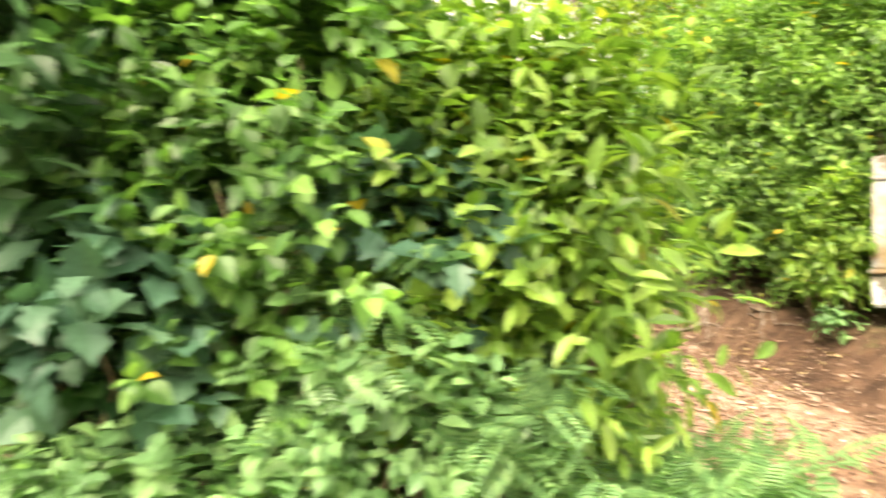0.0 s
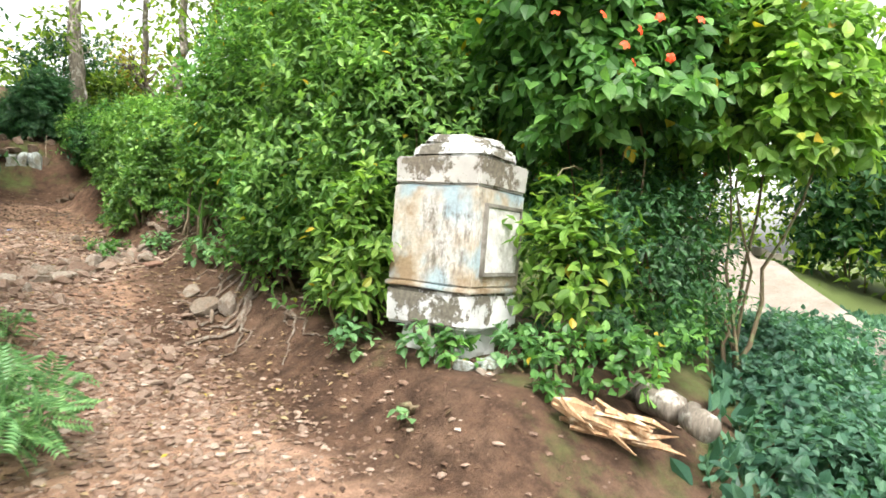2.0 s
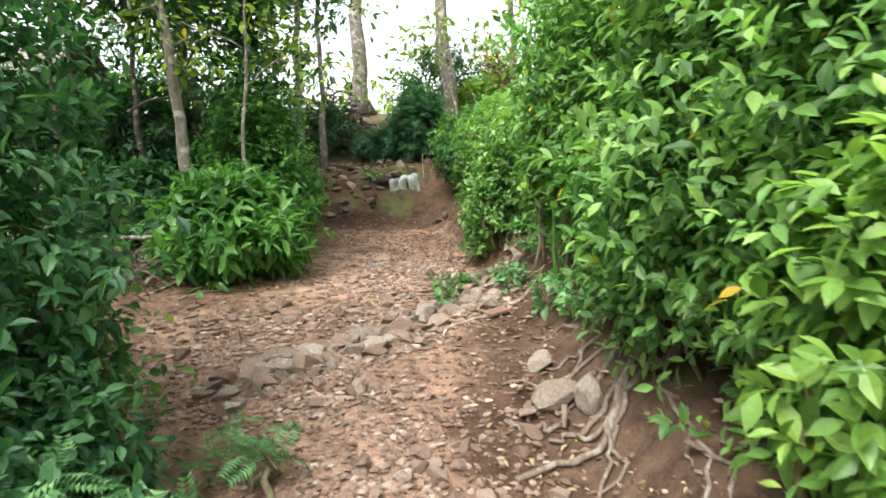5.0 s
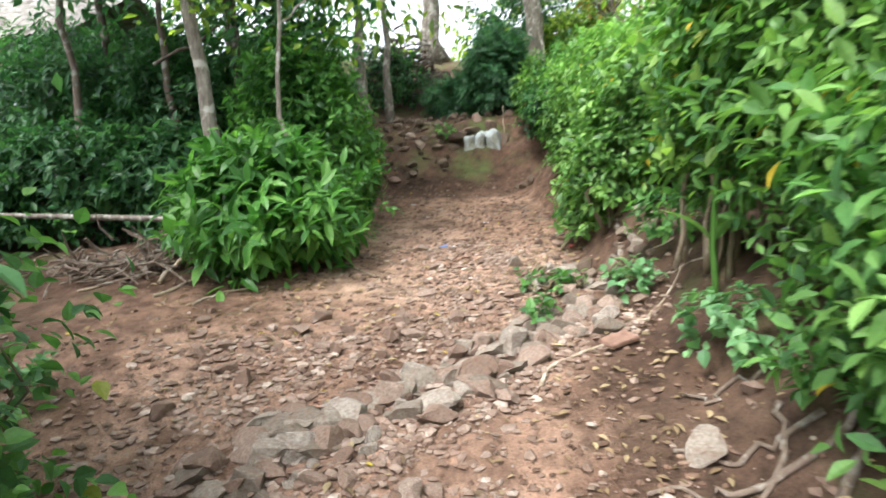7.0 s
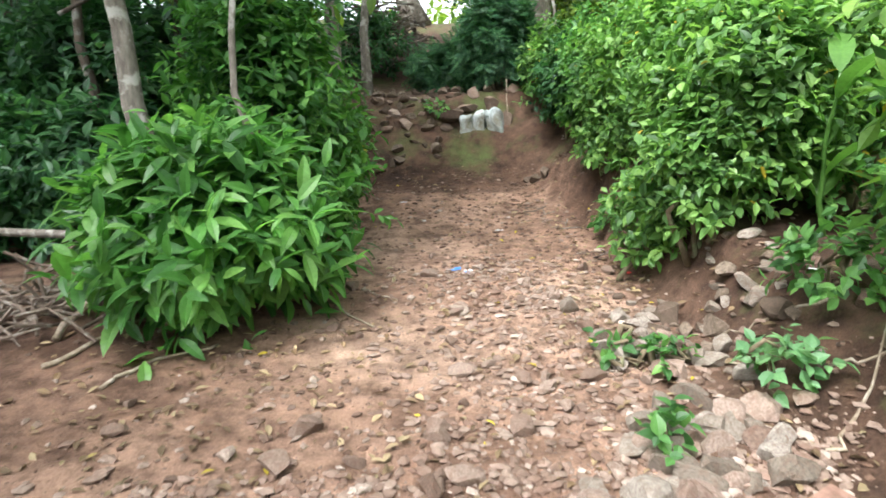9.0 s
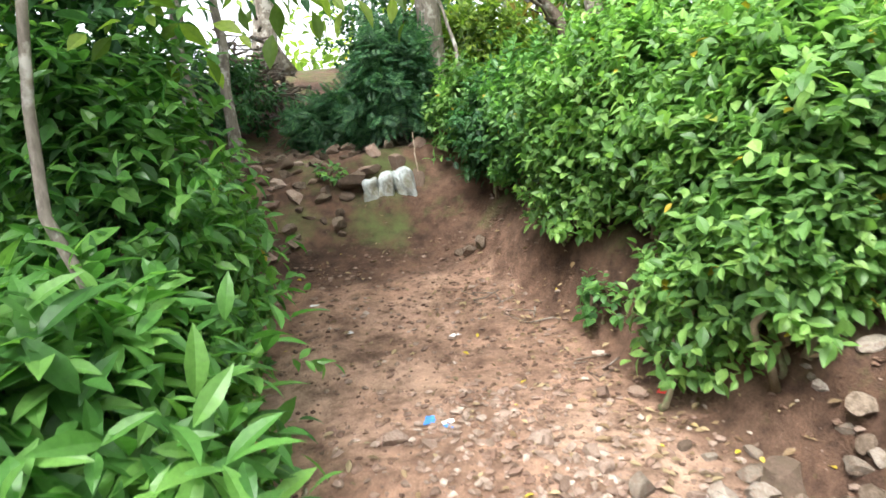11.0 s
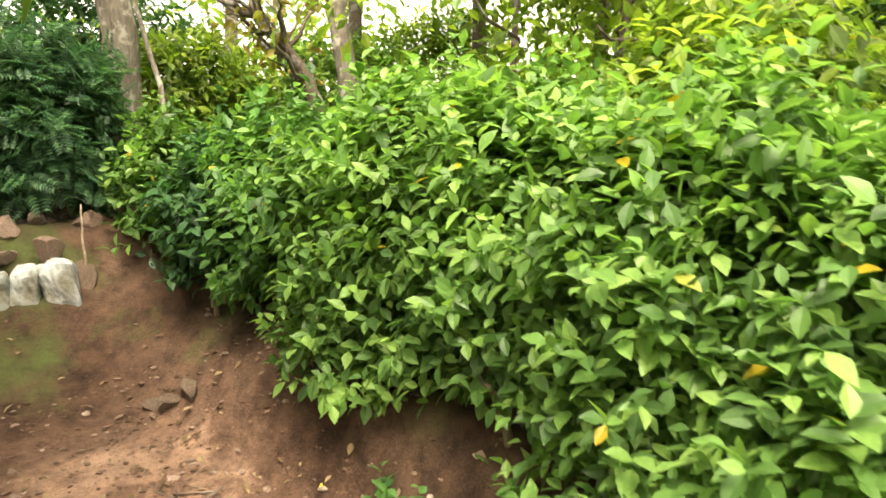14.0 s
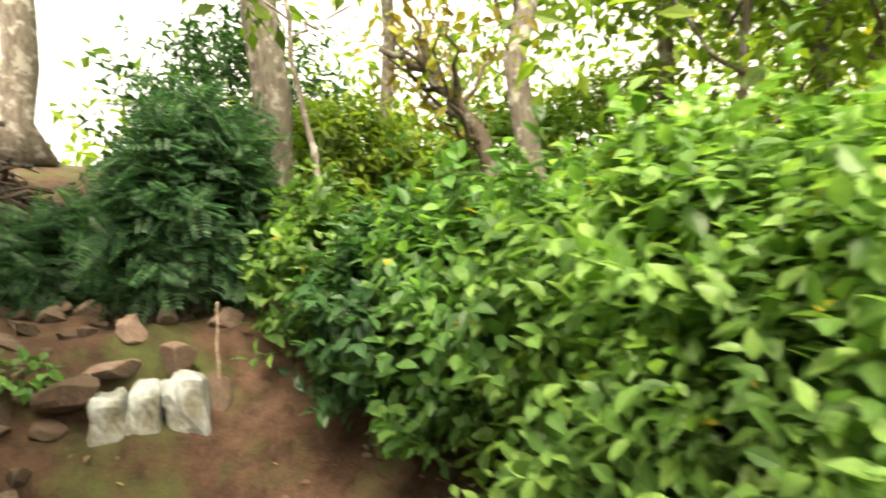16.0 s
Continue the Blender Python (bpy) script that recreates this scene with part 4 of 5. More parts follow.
PLAQUE = stone_material("white_plaque", [(0, (0.6, 0.6, 0.59)), (1, (0.64, 0.64, 0.63))], (0.45, 0.44, 0.4), 0.5)


def block(w, d, z0, z1, cx=0.0, cy=0.0, bev=0.012, uneven=0.006, seed=0, taper=1.0, chamfer=0.0):
    """A worn masonry block, with optional cut corners."""
    bm = bmesh.new()
    c = chamfer
    if c:
        ring = [(-w / 2 + c, -d / 2), (w / 2 - c, -d / 2), (w / 2, -d / 2 + c), (w / 2, d / 2 - c), (w / 2 - c, d / 2), (-w / 2 + c, d / 2), (-w / 2, d / 2 - c), (-w / 2, -d / 2 + c)]
    else:
        ring = [(-w / 2, -d / 2), (w / 2, -d / 2), (w / 2, d / 2), (-w / 2, d / 2)]
    lo = [bm.verts.new((x + cx, y + cy, z0)) for x, y in ring]
    hi = [bm.verts.new((x * taper + cx, y * taper + cy, z1)) for x, y in ring]
    bm.faces.new(lo[::-1])
    bm.faces.new(hi)
    for i in range(len(ring)):
        bm.faces.new((lo[i], lo[(i + 1) % len(ring)], hi[(i + 1) % len(ring)], hi[i]))
    bmesh.ops.bevel(bm, geom=list(bm.edges), offset=bev, segments=2, affect='EDGES')
    bmesh.ops.triangulate(bm, faces=bm.faces)
    bmesh.ops.subdivide_edges(bm, edges=[e for e in bm.edges if e.calc_length() > 0.09], cuts=3)
    bmesh.ops.triangulate(bm, faces=bm.faces)
    for q in bm.verts:
        q.co += Vector((noise.noise(q.co * 5 + Vector((seed, 0, 0))), noise.noise(q.co * 5 + Vector((0, seed, 9))), noise.noise(q.co * 5 + Vector((5, 0, seed))))) * uneven
    return bm


PB = 0.46
pil = thing("pillar", (2.27, 1.92, PB), "weathered whitewashed masonry pillar with faded blue paint", "pillar")
pil.rotation_euler = (radians(-1.0), radians(1.0), math.atan2(0.29, 0.957))
part("foundation", block(0.5, 0.5, -0.2, 0.2, bev=0.04, uneven=0.07, seed=1), FLAKED, pil, "crumbling rubble foundation with white flakes")
part("plinth", block(0.645, 0.645, 0.15, 0.385, bev=0.02, uneven=0.022, seed=2), FLAKED, pil, "flaking white plinth")
part("ledge", block(0.668, 0.668, 0.385, 0.42, bev=0.008, uneven=0.01, seed=7), PLASTER, pil, "thin projecting plaster ledge")
part("body", block(0.64, 0.64, 0.42, 1.05, seed=3), PLASTER, pil)
part("cornice", block(0.652, 0.652, 1.054, 1.235, seed=4, bev=0.014, uneven=0.012), BAND, pil, "grey stained cornice band")
cap = part("cap", block(0.6, 0.6, 1.235, 1.325, seed=5, chamfer=0.1, bev=0.02, uneven=0.02, taper=0.95), FLAKED, pil, "flaking white chamfered cap")
part("top_course", block(0.5, 0.5, 1.322, 1.39, seed=6, chamfer=0.12, bev=0.018, uneven=0.022, taper=0.9), FLAKED, cap, "worn upper course")
plq = part("plaque", block(0.44, 0.014, 0.52, 0.93, cx=0.02, cy=-0.326, bev=0.003, uneven=0.0), PLAQUE, pil, "blank white stone plaque")
for w, d, a, b_, cx in ((0.5, 0.03, 0.93, 0.955, 0.02), (0.5, 0.03, 0.495, 0.52, 0.02), (0.03, 0.03, 0.52, 0.93, -0.215), (0.03, 0.03, 0.52, 0.93, 0.255)):
    part("frame_strip", block(w, d, a, b_, cx=cx, cy=-0.328, bev=0.003, uneven=0.003), CEMENT, plq, "raised cement edging")
gp = np.random.default_rng(23)
for x, y, s in [(2.06, 1.5, 0.15), (2.16, 1.46, 0.1), (2.25, 1.5, 0.12), (2.33, 1.5, 0.08), (1.98, 1.62, 0.11), (1.95, 1.74, 0.09), (2.1, 1.4, 0.08), (2.2, 1.38, 0.06)]:
    tagged(set_rock("rubble_stone", x, y, (s * 1.4, s, s * 0.9), WHITEWASH if s > 0.09 else ROCK, g=gp, sink=0.3), "limewashed rubble stone fallen at the pillar foot", "stone", "rubble at the pillar")

# ---- stones ----
gs = np.random.default_rng(29)
ridge = thing("rock_outcrop", (0.4, 5.45, float(ground_z(0.4, 5.45))), "ridge of grey bedrock breaking through the track", "rock")
for k in range(250):
    s = gs.random()
    x, y = -0.4 + 1.72 * s + gs.normal() * 0.09, 4.68 + 1.5 * s ** 1.25 + gs.normal() * 0.12
    w = 0.05 + 0.15 * gs.random() ** 2.0
    set_rock("rock", x, y, (w * 1.35, w, w * 0.9), ROCK if gs.random() < 0.6 else STONE, ridge, sink=0.42, g=gs, turn=0.7 + gs.normal() * 0.3)
for k in range(26):
    set_rock("rock", 1.2 + gs.normal() * 0.16, 6.55 + gs.normal() * 0.4, (0.09 + 0.12 * gs.random(), 0.1, 0.1), ROCK, ridge, sink=0.25, g=gs)
tagged(set_rock("boulder", 1.43, 4.3, (0.32, 0.24, 0.22), ROCK, g=gs, sink=0.2, turn=0.3), "grey boulder lying at the foot of the hedge", "rock")
tagged(set_rock("boulder", 1.62, 4.15, (0.2, 0.2, 0.3), ROCK, g=gs, sink=0.15), "grey boulder lying at the foot of the hedge", "rock")
tagged(set_rock("boulder", 1.47, 4.74, (0.24, 0.2, 0.16), ROCK, g=gs), "small grey boulder sunk in the soil", "rock")
tagged(set_rock("boulder", -0.05, 3.1, (0.34, 0.3, 0.2), ROCK, g=gs), "grey boulder at the weedy track edge", "rock")
tagged(set_rock("boulder", 0.1, 2.75, (0.26, 0.2, 0.16), STONE, g=gs), "buff boulder at the weedy track edge", "rock")
for x, y, s in [(0.92, 2.85, 0.075), (0.91, 3.45, 0.085), (0.97, 3.38, 0.06), (0.6, 2.87, 0.08), (0.15, 5.75, 0.08)]:
    tagged(set_rock("stone", x, y, (s * 1.25, s, s), STONE, g=gs, sink=0.1), "loose pale stone on the track", "stone", "loose stones")
for k in range(230):
    u = gs.random()
    if u < 0.5:
        x, y = 0.55 + gs.normal() * 0.38, 2.6 + 2.0 * gs.random()
    elif u < 0.8:
        x, y = -0.1 + gs.normal() * 0.5, 4.6 + 1.6 * gs.random()
    else:
        x, y = 0.7 + gs.normal() * 0.4, 6.2 + 2.2 * gs.random()
    s = 0.04 + 0.085 * gs.random() ** 2.2
    tagged(set_rock("stone", x, y, (s * (1.1 + 0.5 * gs.random()), s, s * 0.8), STONE, g=gs, sink=0.2), "loose pale stone on the track", "stone", "loose stones")


def scatter(n, place, lo, hi, g):
    """Small stones joined into one carpet."""
    vs, fs, o = [], [], 0
    spots = np.array([place(g) for k in range(n)])
    heights = ground_z(spots[:, 0], spots[:, 1])
    for k, ((x, y), z) in enumerate(zip(spots, heights)):
        s = lo + (hi - lo) * g.random() ** 2.2
        v, f = PEBBLES[k % len(PEBBLES)]
        a = g.random() * 6.3
        c, sn = math.cos(a), math.sin(a)
        w = v * np.array([s * (1 + 0.5 * g.random()), s, s * 0.8])
        vs.append(np.stack([w[:, 0] * c - w[:, 1] * sn + x, w[:, 0] * sn + w[:, 1] * c + y, w[:, 2] + z + s * 0.12], -1))
        fs.append(f + o)
        o += len(w)
    return raw_mesh("gravel", np.concatenate(vs), np.concatenate(fs))


def gravel_place(g):
    u = g.random()
    if u < 0.3:
        return 0.5 + g.normal() * 0.45, 1.2 + 3.4 * g.random()
    if u < 0.5:
        return -0.35 + g.normal() * 0.6, 4.3 + 1.6 * g.random()
    if u < 0.6:
        s = g.random()
        return 0.1 + 1.4 * s + g.normal() * 0.14, 4.9 + 1.4 * s - 0.25 + g.normal() * 0.1
    if u < 0.76:
        return 0.65 + g.normal() * 0.36, 5.8 + 2.7 * g.random() ** 1.4
    return 0.4 + g.normal() * 1.2, 0.5 + 10.5 * g.random()


gr = part("gravel", scatter(16000, gravel_place, 0.008, 0.058, np.random.default_rng(31)), STONE)
tagged(gr, "loose buff gravel and stone chips strewn on the track", "gravel", "", "stuff")

CLOD = stone_material("soil_clod", [(0, (0.09, 0.052, 0.034)), (0.6, (0.15, 0.09, 0.06)), (1, (0.2, 0.135, 0.095))], (0.07, 0.042, 0.03), 0.5)
cl = part("soil_clods", scatter(7000, lambda g: (0.3 + g.normal() * 1.0 if g.random() < 0.6 else 1.2 + g.normal() * 0.5, 0.3 + 10.8 * g.random()), 0.008, 0.04, np.random.default_rng(33)), CLOD)
tagged(cl, "crumbs and clods of reddish brown soil", "soil", "", "stuff")

# stony bank with painted stones
def rounded_stone(w, d, h, seed):
    """A squarish boulder with worn corners."""
    bm = bmesh.new()
    bmesh.ops.create_cube(bm, size=1.0)
    bmesh.ops.subdivide_edges(bm, edges=list(bm.edges), cuts=6, use_grid_fill=True)
    for q in bm.verts:
        p = np.array(q.co) * 2
        p = p / (np.abs(p) ** 5.5).sum() ** (1 / 5.5)
        p = p * (1 + 0.24 * noise.noise(Vector(p * 1.1 + seed)) + 0.07 * noise.noise(Vector(p * 4 + seed)))
        q.co = Vector((p[0] * w / 2, p[1] * d / 2, p[2] * h / 2))
    return bm


bank = thing("stone_bank", (0.4, 11.6, float(ground_z(0.4, 11.6))), "rough bank of tumbled stones and red soil", "bank")
gb = np.random.default_rng(37)
for r_ in range(9):
    for k in range(15):
        x = -0.75 + 2.1 * (k + gb.random() * 0.6) / 15
        y = 11.2 + 0.2 * r_ + gb.normal() * 0.05 + 0.12 * x
        if 0.4 < x and r_ < 3:
            continue
        w = 0.06 + 0.12 * gb.random()
        if gb.random() < 0.08:
            continue
        set_rock("rock", x + gb.normal() * 0.05, y + gb.normal() * 0.06, (w * 1.35, w, w * 0.85), STONE if gb.random() < 0.15 else BANKROCK, bank, g=gb, sink=0.25)
for x, y, z, w, h in [(0.615, 11.56, 1.61, 0.14, 0.17), (0.77, 11.54, 1.58, 0.145, 0.235), (0.95, 11.52, 1.59, 0.185, 0.255)]:
    pb = part("painted_stone", rounded_stone(w * 1.06, 0.22, h + 0.08, x * 37), WHITEWASH)
    pb.location, pb.rotation_euler = (x, y, z + h / 2 - 0.02), (0.06, gb.normal() * 0.06, -0.25 + gb.normal() * 0.1)
    tagged(pb, "whitewashed stone set in the bank", "stone", "painted stones")
tagged(set_rock("bank_stone", 1.1, 11.62, (0.26, 0.24, 0.34), BANKROCK, g=gb, sink=0.1, z=1.62), "brown stone beside the painted stones", "stone")
tagged(set_rock("bank_stone", 0.46, 11.6, (0.28, 0.24, 0.36), BANKROCK, g=gb, sink=0.1, z=1.7), "mossy brown stone beside the painted stones", "stone")
tagged(set_rock("bank_stone", 0.92, 11.66, (0.24, 0.2, 0.2), STONE, g=gb, z=1.85, sink=0.2), "tan stone lying on the painted stones", "stone")
tagged(set_rock("bank_stone", 0.62, 11.68, (0.36, 0.22, 0.12), STONE, g=gb, z=1.87, sink=0.2), "flat tan stone lying on the painted stones", "stone")
for x, y, s in [(1.28, 10.66, 0.15), (1.38, 10.6, 0.13), (1.2, 10.74, 0.1), (1.45, 7.25, 0.2), (1.6, 7.0, 0.14), (1.75, 6.7, 0.16), (1.9, 7.0, 0.12), (2.1, 6.6, 0.14)]:
    tagged(set_rock("stone", x, y, (s * 1.3, s, s * 0.9), BANKROCK, g=gb), "brown stone at the foot of the hedge", "stone", "stones at the hedge")

# rubble between the ridge and the hedge foot
pile = thing("rubble_pile", (1.6, 6.95, float(ground_z(1.6, 6.95))), "scattered pile of brown broken stones below the hedge", "stones")
for k in range(95):
    x, y = 1.62 + gb.normal() * 0.22, 6.95 + gb.normal() * 0.34
    w = 0.04 + 0.1 * gb.random() ** 1.8
    set_rock("rock", x, y, (w * 1.4, w, w * 0.8), (STONE, BANKROCK, ROCK)[k % 3], pile, sink=0.3, g=gb)

# ---- roots, logs and sticks ----
WOOD_RAW = bark_material("split_wood", (0.22, 0.115, 0.06), (0.42, 0.29, 0.17), (0.56, 0.45, 0.32), 12)
CUT = stone_material("cut_wood_end", [(0, (0.45, 0.16, 0.09)), (1, (0.5, 0.2, 0.11))], (0.3, 0.1, 0.06), 0.5)
DRY = bark_material("dry_twig", (0.2, 0.15, 0.1), (0.34, 0.28, 0.2), (0.42, 0.36, 0.28), 16)


def ground_line(a, b, k, wob, lift, g):
    p = wander((*a, 0), (*b, 0), k, wob, g)
    p[:, 2] = ground_z(p[:, 0], p[:, 1]) + lift
    return p


gr_ = np.random.default_rng(41)
roots = thing("exposed_roots", (1.95, 4.3, float(ground_z(1.95, 4.3))), "bare brown roots creeping out of the bank", "roots")
base = np.array(roots.location)
for a, b_, r in [((2.0, 4.35), (1.12, 3.72), 0.032), ((1.95, 4.3), (1.45, 3.55), 0.02), ((1.9, 4.5), (1.3, 4.3), 0.022), ((1.95, 4.2), (1.75, 3.3), 0.018), ((1.9, 4.55), (1.2, 4.55), 0.016), ((1.75, 3.4), (1.85, 2.75), 0.014), ((1.6, 3.9), (1.3, 3.5), 0.014), ((1.8, 3.3), (1.55, 2.9), 0.012),
                 ((2.0, 4.0), (1.5, 4.05), 0.028), ((1.5, 4.1), (1.15, 4.2), 0.016)]:
    p = ground_line(a, b_, 14, 0.12, r * 0.8, gr_)
    p[0, 2] += 0.1
    v, f = tube(p - base, np.linspace(r, r * 0.45, 14), 8, 0.08, 3)
    part("root", raw_mesh("root", v, f, True), ROOT, roots)
for x, y in [(1.3, 9.3), (1.4, 8.5), (1.2, 9.8)]:
    o = thing("small_roots", (x, y, float(ground_z(x, y))), "thin dry roots hanging from the soil bank", "roots", "small roots")
    for k in range(2):
        p = ground_line((x + 0.12, y + gr_.normal() * 0.12), (x - 0.05 - 0.15 * gr_.random(), y + gr_.normal() * 0.2), 8, 0.16, 0.008, gr_)
        p[0, 2] += 0.04
        v, f = tube(p - np.array(o.location), np.linspace(0.007, 0.003, 8), 6, 0.1, k)
        part("root", raw_mesh("root", v, f, True), ROOT, o)


def lying(name, a, b_, r, material, label, category, wob=0.06, lift=0.0, group="", sides=7, za=None, zb=None):
    p = ground_line(a, b_, 10, wob, r * 0.8 + lift, gr_)
    if za is not None:
        p[:, 2] = np.linspace(za, zb, 10)
    o = np.array(p[0])
    v, f = tube(p - o, np.linspace(r, r * 0.6, 10), sides, 0.07, 5)
    ob = part(name, raw_mesh(name, v, f, True), material)
    ob.location = o
    return tagged(ob, label, category, group)


for a, b_, r in [((-0.45, 7.6), (-0.15, 7.2), 0.01), ((-0.3, 7.95), (-0.05, 7.65), 0.009), ((1.29, 6.97), (1.6, 6.45), 0.013), ((0.9, 5.2), (1.35, 5.65), 0.012), ((1.7, 6.2), (2.0, 5.9), 0.008), ((1.5, 5.9), (1.9, 6.2), 0.008), ((-1.3, 6.6), (-0.95, 7.05), 0.012), ((-2.4, 7.0), (-1.9, 7.45), 0.012), ((-1.7, 6.8), (-1.4, 7.3), 0.015), ((1.9, 6.5), (1.6, 6.9), 0.007)]:
    lying("stick", a, b_, r, DRY, "dry fallen stick on the soil", "stick", group="sticks")
lying("branch", (-1.75, 7.05), (-1.45, 7.6), 0.022, DRY, "dead branch leaning under the long-leaved clump", "branch", za=0.72, zb=1.15)
lying("fallen_log", (3.9, 7.75), (5.4, 8.1), 0.06, BARK_PALE, "fallen brown branch lying behind the hedge", "log", za=1.45, zb=1.6)
lying("pole", (-1.75, 7.75), (-5.2, 8.1), 0.03, BARK_PALE, "long pale pole lying across the thicket", "pole", wob=0.02, za=1.12, zb=1.3)
stk = lying("stake", (1.11, 11.62), (1.1, 11.6), 0.009, DRY, "thin dry stake with a yellow tip in the bank", "stake", wob=0.01, za=1.75, zb=2.2)
# cut timber beside the pillar
lg = thing("cut_log", (3.02, 0.82, float(ground_z(3.02, 0.82))), "sawn grey log with reddish cut end", "log")
p = wander((-0.05, 0.08, 0.1), (-0.25, -0.5, 0.06), 8, 0.03, gr_)
v, f = tube(p, np.linspace(0.095, 0.08, 8), 14, 0.03, 2)
part("bark", raw_mesh("bark", v, f, True), BARK_PALE, lg)
tg = unit((p[0] - p[1])[None])[0]
v, f = tube([p[0] + tg * 0.003, p[0] + tg * 0.012], [0.088, 0.086], 14, 0.02, 2)
part("cut_end", raw_mesh("cut_end", v, f), CUT, lg, "reddish sawn end")
sp = thing("split_log", (2.35, 0.72, float(ground_z(2.35, 0.72))), "splintered log with fresh orange wood", "log")
p = wander((-0.2, 0.16, 0.2), (0.16, -0.22, 0.03), 6, 0.02, gr_)
v, f = tube(p, [0.02, 0.05, 0.055, 0.045, 0.03, 0.012], 9, 0.25, 6)
part("core", raw_mesh("core", v, f), WOOD_RAW, sp)
for k in range(34):
    s = gr_.random()
    a = np.array([-0.18 + 0.32 * s, 0.15 - 0.34 * s, 0.19 - 0.14 * s]) + gr_.normal(size=3) * 0.035
    d = unit(np.array([[0.55 + gr_.normal() * 0.35, -0.6 + gr_.normal() * 0.35, -0.3 + gr_.normal() * 0.25]]))[0] * (0.14 + 0.2 * gr_.random())
    e = a + d
    e[2] = max(e[2], 0.01)
    v, f = tube([a, (a + e) / 2 + gr_.normal(size=3) * 0.008, e], [0.014, 0.017, 0.003], 4, 0.2, k)
    part("splinter", raw_mesh("splinter", v, f), WOOD_RAW, sp)

# brush heap on the crest
heap = thing("brush_heap", (-0.45, 14.25, float(ground_z(-0.45, 14.25))), "dark heap of dead branches on the crest", "heap")
pieces = []
gh = np.random.default_rng(43)
for k in range(300):
    c = gh.normal(size=3) * np.array([0.42, 0.3, 0.38]) + np.array([0, 0, 0.65])
    c[2] = max(c[2], 0.04) * max(0.3, 1 - abs(c[0]))
    d = unit(gh.normal(size=(1, 3)))[0] * np.array([1, 1, 0.35]) * (0.25 + 0.3 * gh.random())
    pieces.append(tube([c - d / 2, c + gh.normal(size=3) * 0.04, c + d / 2], [0.02, 0.018, 0.007], 5, 0.1, k))
v, f = joined(pieces)
part("dead_wood", raw_mesh("dead_wood", v, f), BARK_DARK, heap, "", "stuff")


low = thing("dead_brush", (-2.1, 7.35, float(ground_z(-2.1, 7.35))), "tangle of dead twigs and roots under the thicket", "brush")
pieces = []
for k in range(170):
    x, y = gh.normal() * 0.5, gh.normal() * 0.16
    z = float(ground_z(x - 2.1, y + 7.35)) - low.location.z + 0.02 + 0.16 * gh.random() ** 2
    d = np.array([gh.normal(), gh.normal() * 0.7, gh.normal() * 0.35])
    d = d / np.linalg.norm(d) * (0.12 + 0.3 * gh.random())
    c = np.array([x, y, z + abs(d[2]) / 2])
    pieces.append(tube([c - d / 2, c + gh.normal(size=3) * 0.02, c + d / 2], [0.011, 0.01, 0.004], 5, 0.1, k))
v, f = joined(pieces)
part("dead_wood", raw_mesh("dead_wood", v, f), ROOT, low, "", "stuff")
wood = thing("woody_clump", (1.95, 5.95, float(ground_z(1.95, 5.95))), "clump of bare pale woody stems at the hedge end", "shrub")
for k in range(16):
    a = gr_.normal(size=2) * 0.12
    p = wander((a[0], a[1], -0.03), (a[0] * 1.5 + 0.12 + gr_.normal() * 0.06, a[1] * 1.5 - 0.1 + gr_.normal() * 0.06, 0.8 + 0.5 * gr_.random()), 8, 0.08, gr_)
    v, f = tube(p, np.linspace(0.017, 0.007, 8), 7, 0.06, k)
    part("stem", raw_mesh("stem", v, f, True), DRY, wood)
for a, b_, r in [((1.75, 4.75), (1.45, 4.4), 0.016), ((1.8, 4.6), (1.35, 4.75), 0.014), ((1.85, 5.0), (1.5, 5.1), 0.012), ((1.75, 4.2), (1.35, 4.05), 0.02)]:
    lying("root", a, b_, r, ROOT, "twisted pale root at the foot of the hedge", "root", wob=0.12, group="hedge roots")

# ---- large-leaved plants in the gap ----
CANNA = leaf_material("leaf_canna", (0.06, 0.15, 0.03), (0.1, 0.22, 0.05), (0.17, 0.31, 0.09), rough=0.35, yellow=0.0)
BIG = blade([0.1, 0.15, 0.17, 0.16, 0.11], 0.45, 0.3)


def canna(x, y, h, leaves, size, seed, zoff=0.0):
    g = np.random.default_rng(seed)
    z = float(ground_z(x, y)) + zoff
    ob = thing("canna_plant", (x, y, z), "plant with very large pale green leaves", "plant", "large-leaved plants")
    p = wander((0, 0, -0.03), (g.normal() * 0.06, g.normal() * 0.06, h), 8, 0.04, g)
    v, f = tube(p, np.linspace(0.018, 0.008, 8), 8, 0.03, seed)
    part("stalk", raw_mesh("stalk", v, f, True), CANNA, ob)
    for k in range(leaves):
        i = 2 + int(5.9 * k / leaves)
        a = k * 2.2 + g.random()
        w = np.array([[math.cos(a), math.sin(a), 0.9 + 0.9 * g.random()]])
        part("leaf", leaf_mesh("leaf", p[i][None], w, np.array([[-math.cos(a) * 0.9, -math.sin(a) * 0.9, 1.0]]), np.array([size * (0.7 + 0.5 * g.random())]), BIG), CANNA, ob)


for k, (x, y, h, n, s) in enumerate([(2.3, 7.3, 0.85, 7, 0.5), (2.75, 7.0, 0.95, 8, 0.5), (3.2, 7.2, 1.2, 8, 0.55), (3.5, 6.8, 1.5, 9, 0.55), (1.75, 5.45, 1.3, 6, 0.36), (1.95, 6.0, 1.35, 7, 0.42), (2.5, 6.3, 1.4, 8, 0.5), (3.0, 6.1, 1.7, 9, 0.55), (3.9, 7.3, 1.4, 8, 0.6)]):
    canna(x, y, h, n, s, 400 + k)
shrub("gap_bush", (3.3, 6.5), (0.7, 0.6, 0.7), 420, "loose green bush in the hedge gap", LEAF_MID, OVATE, 0.13, seed=411, rise=0.0)
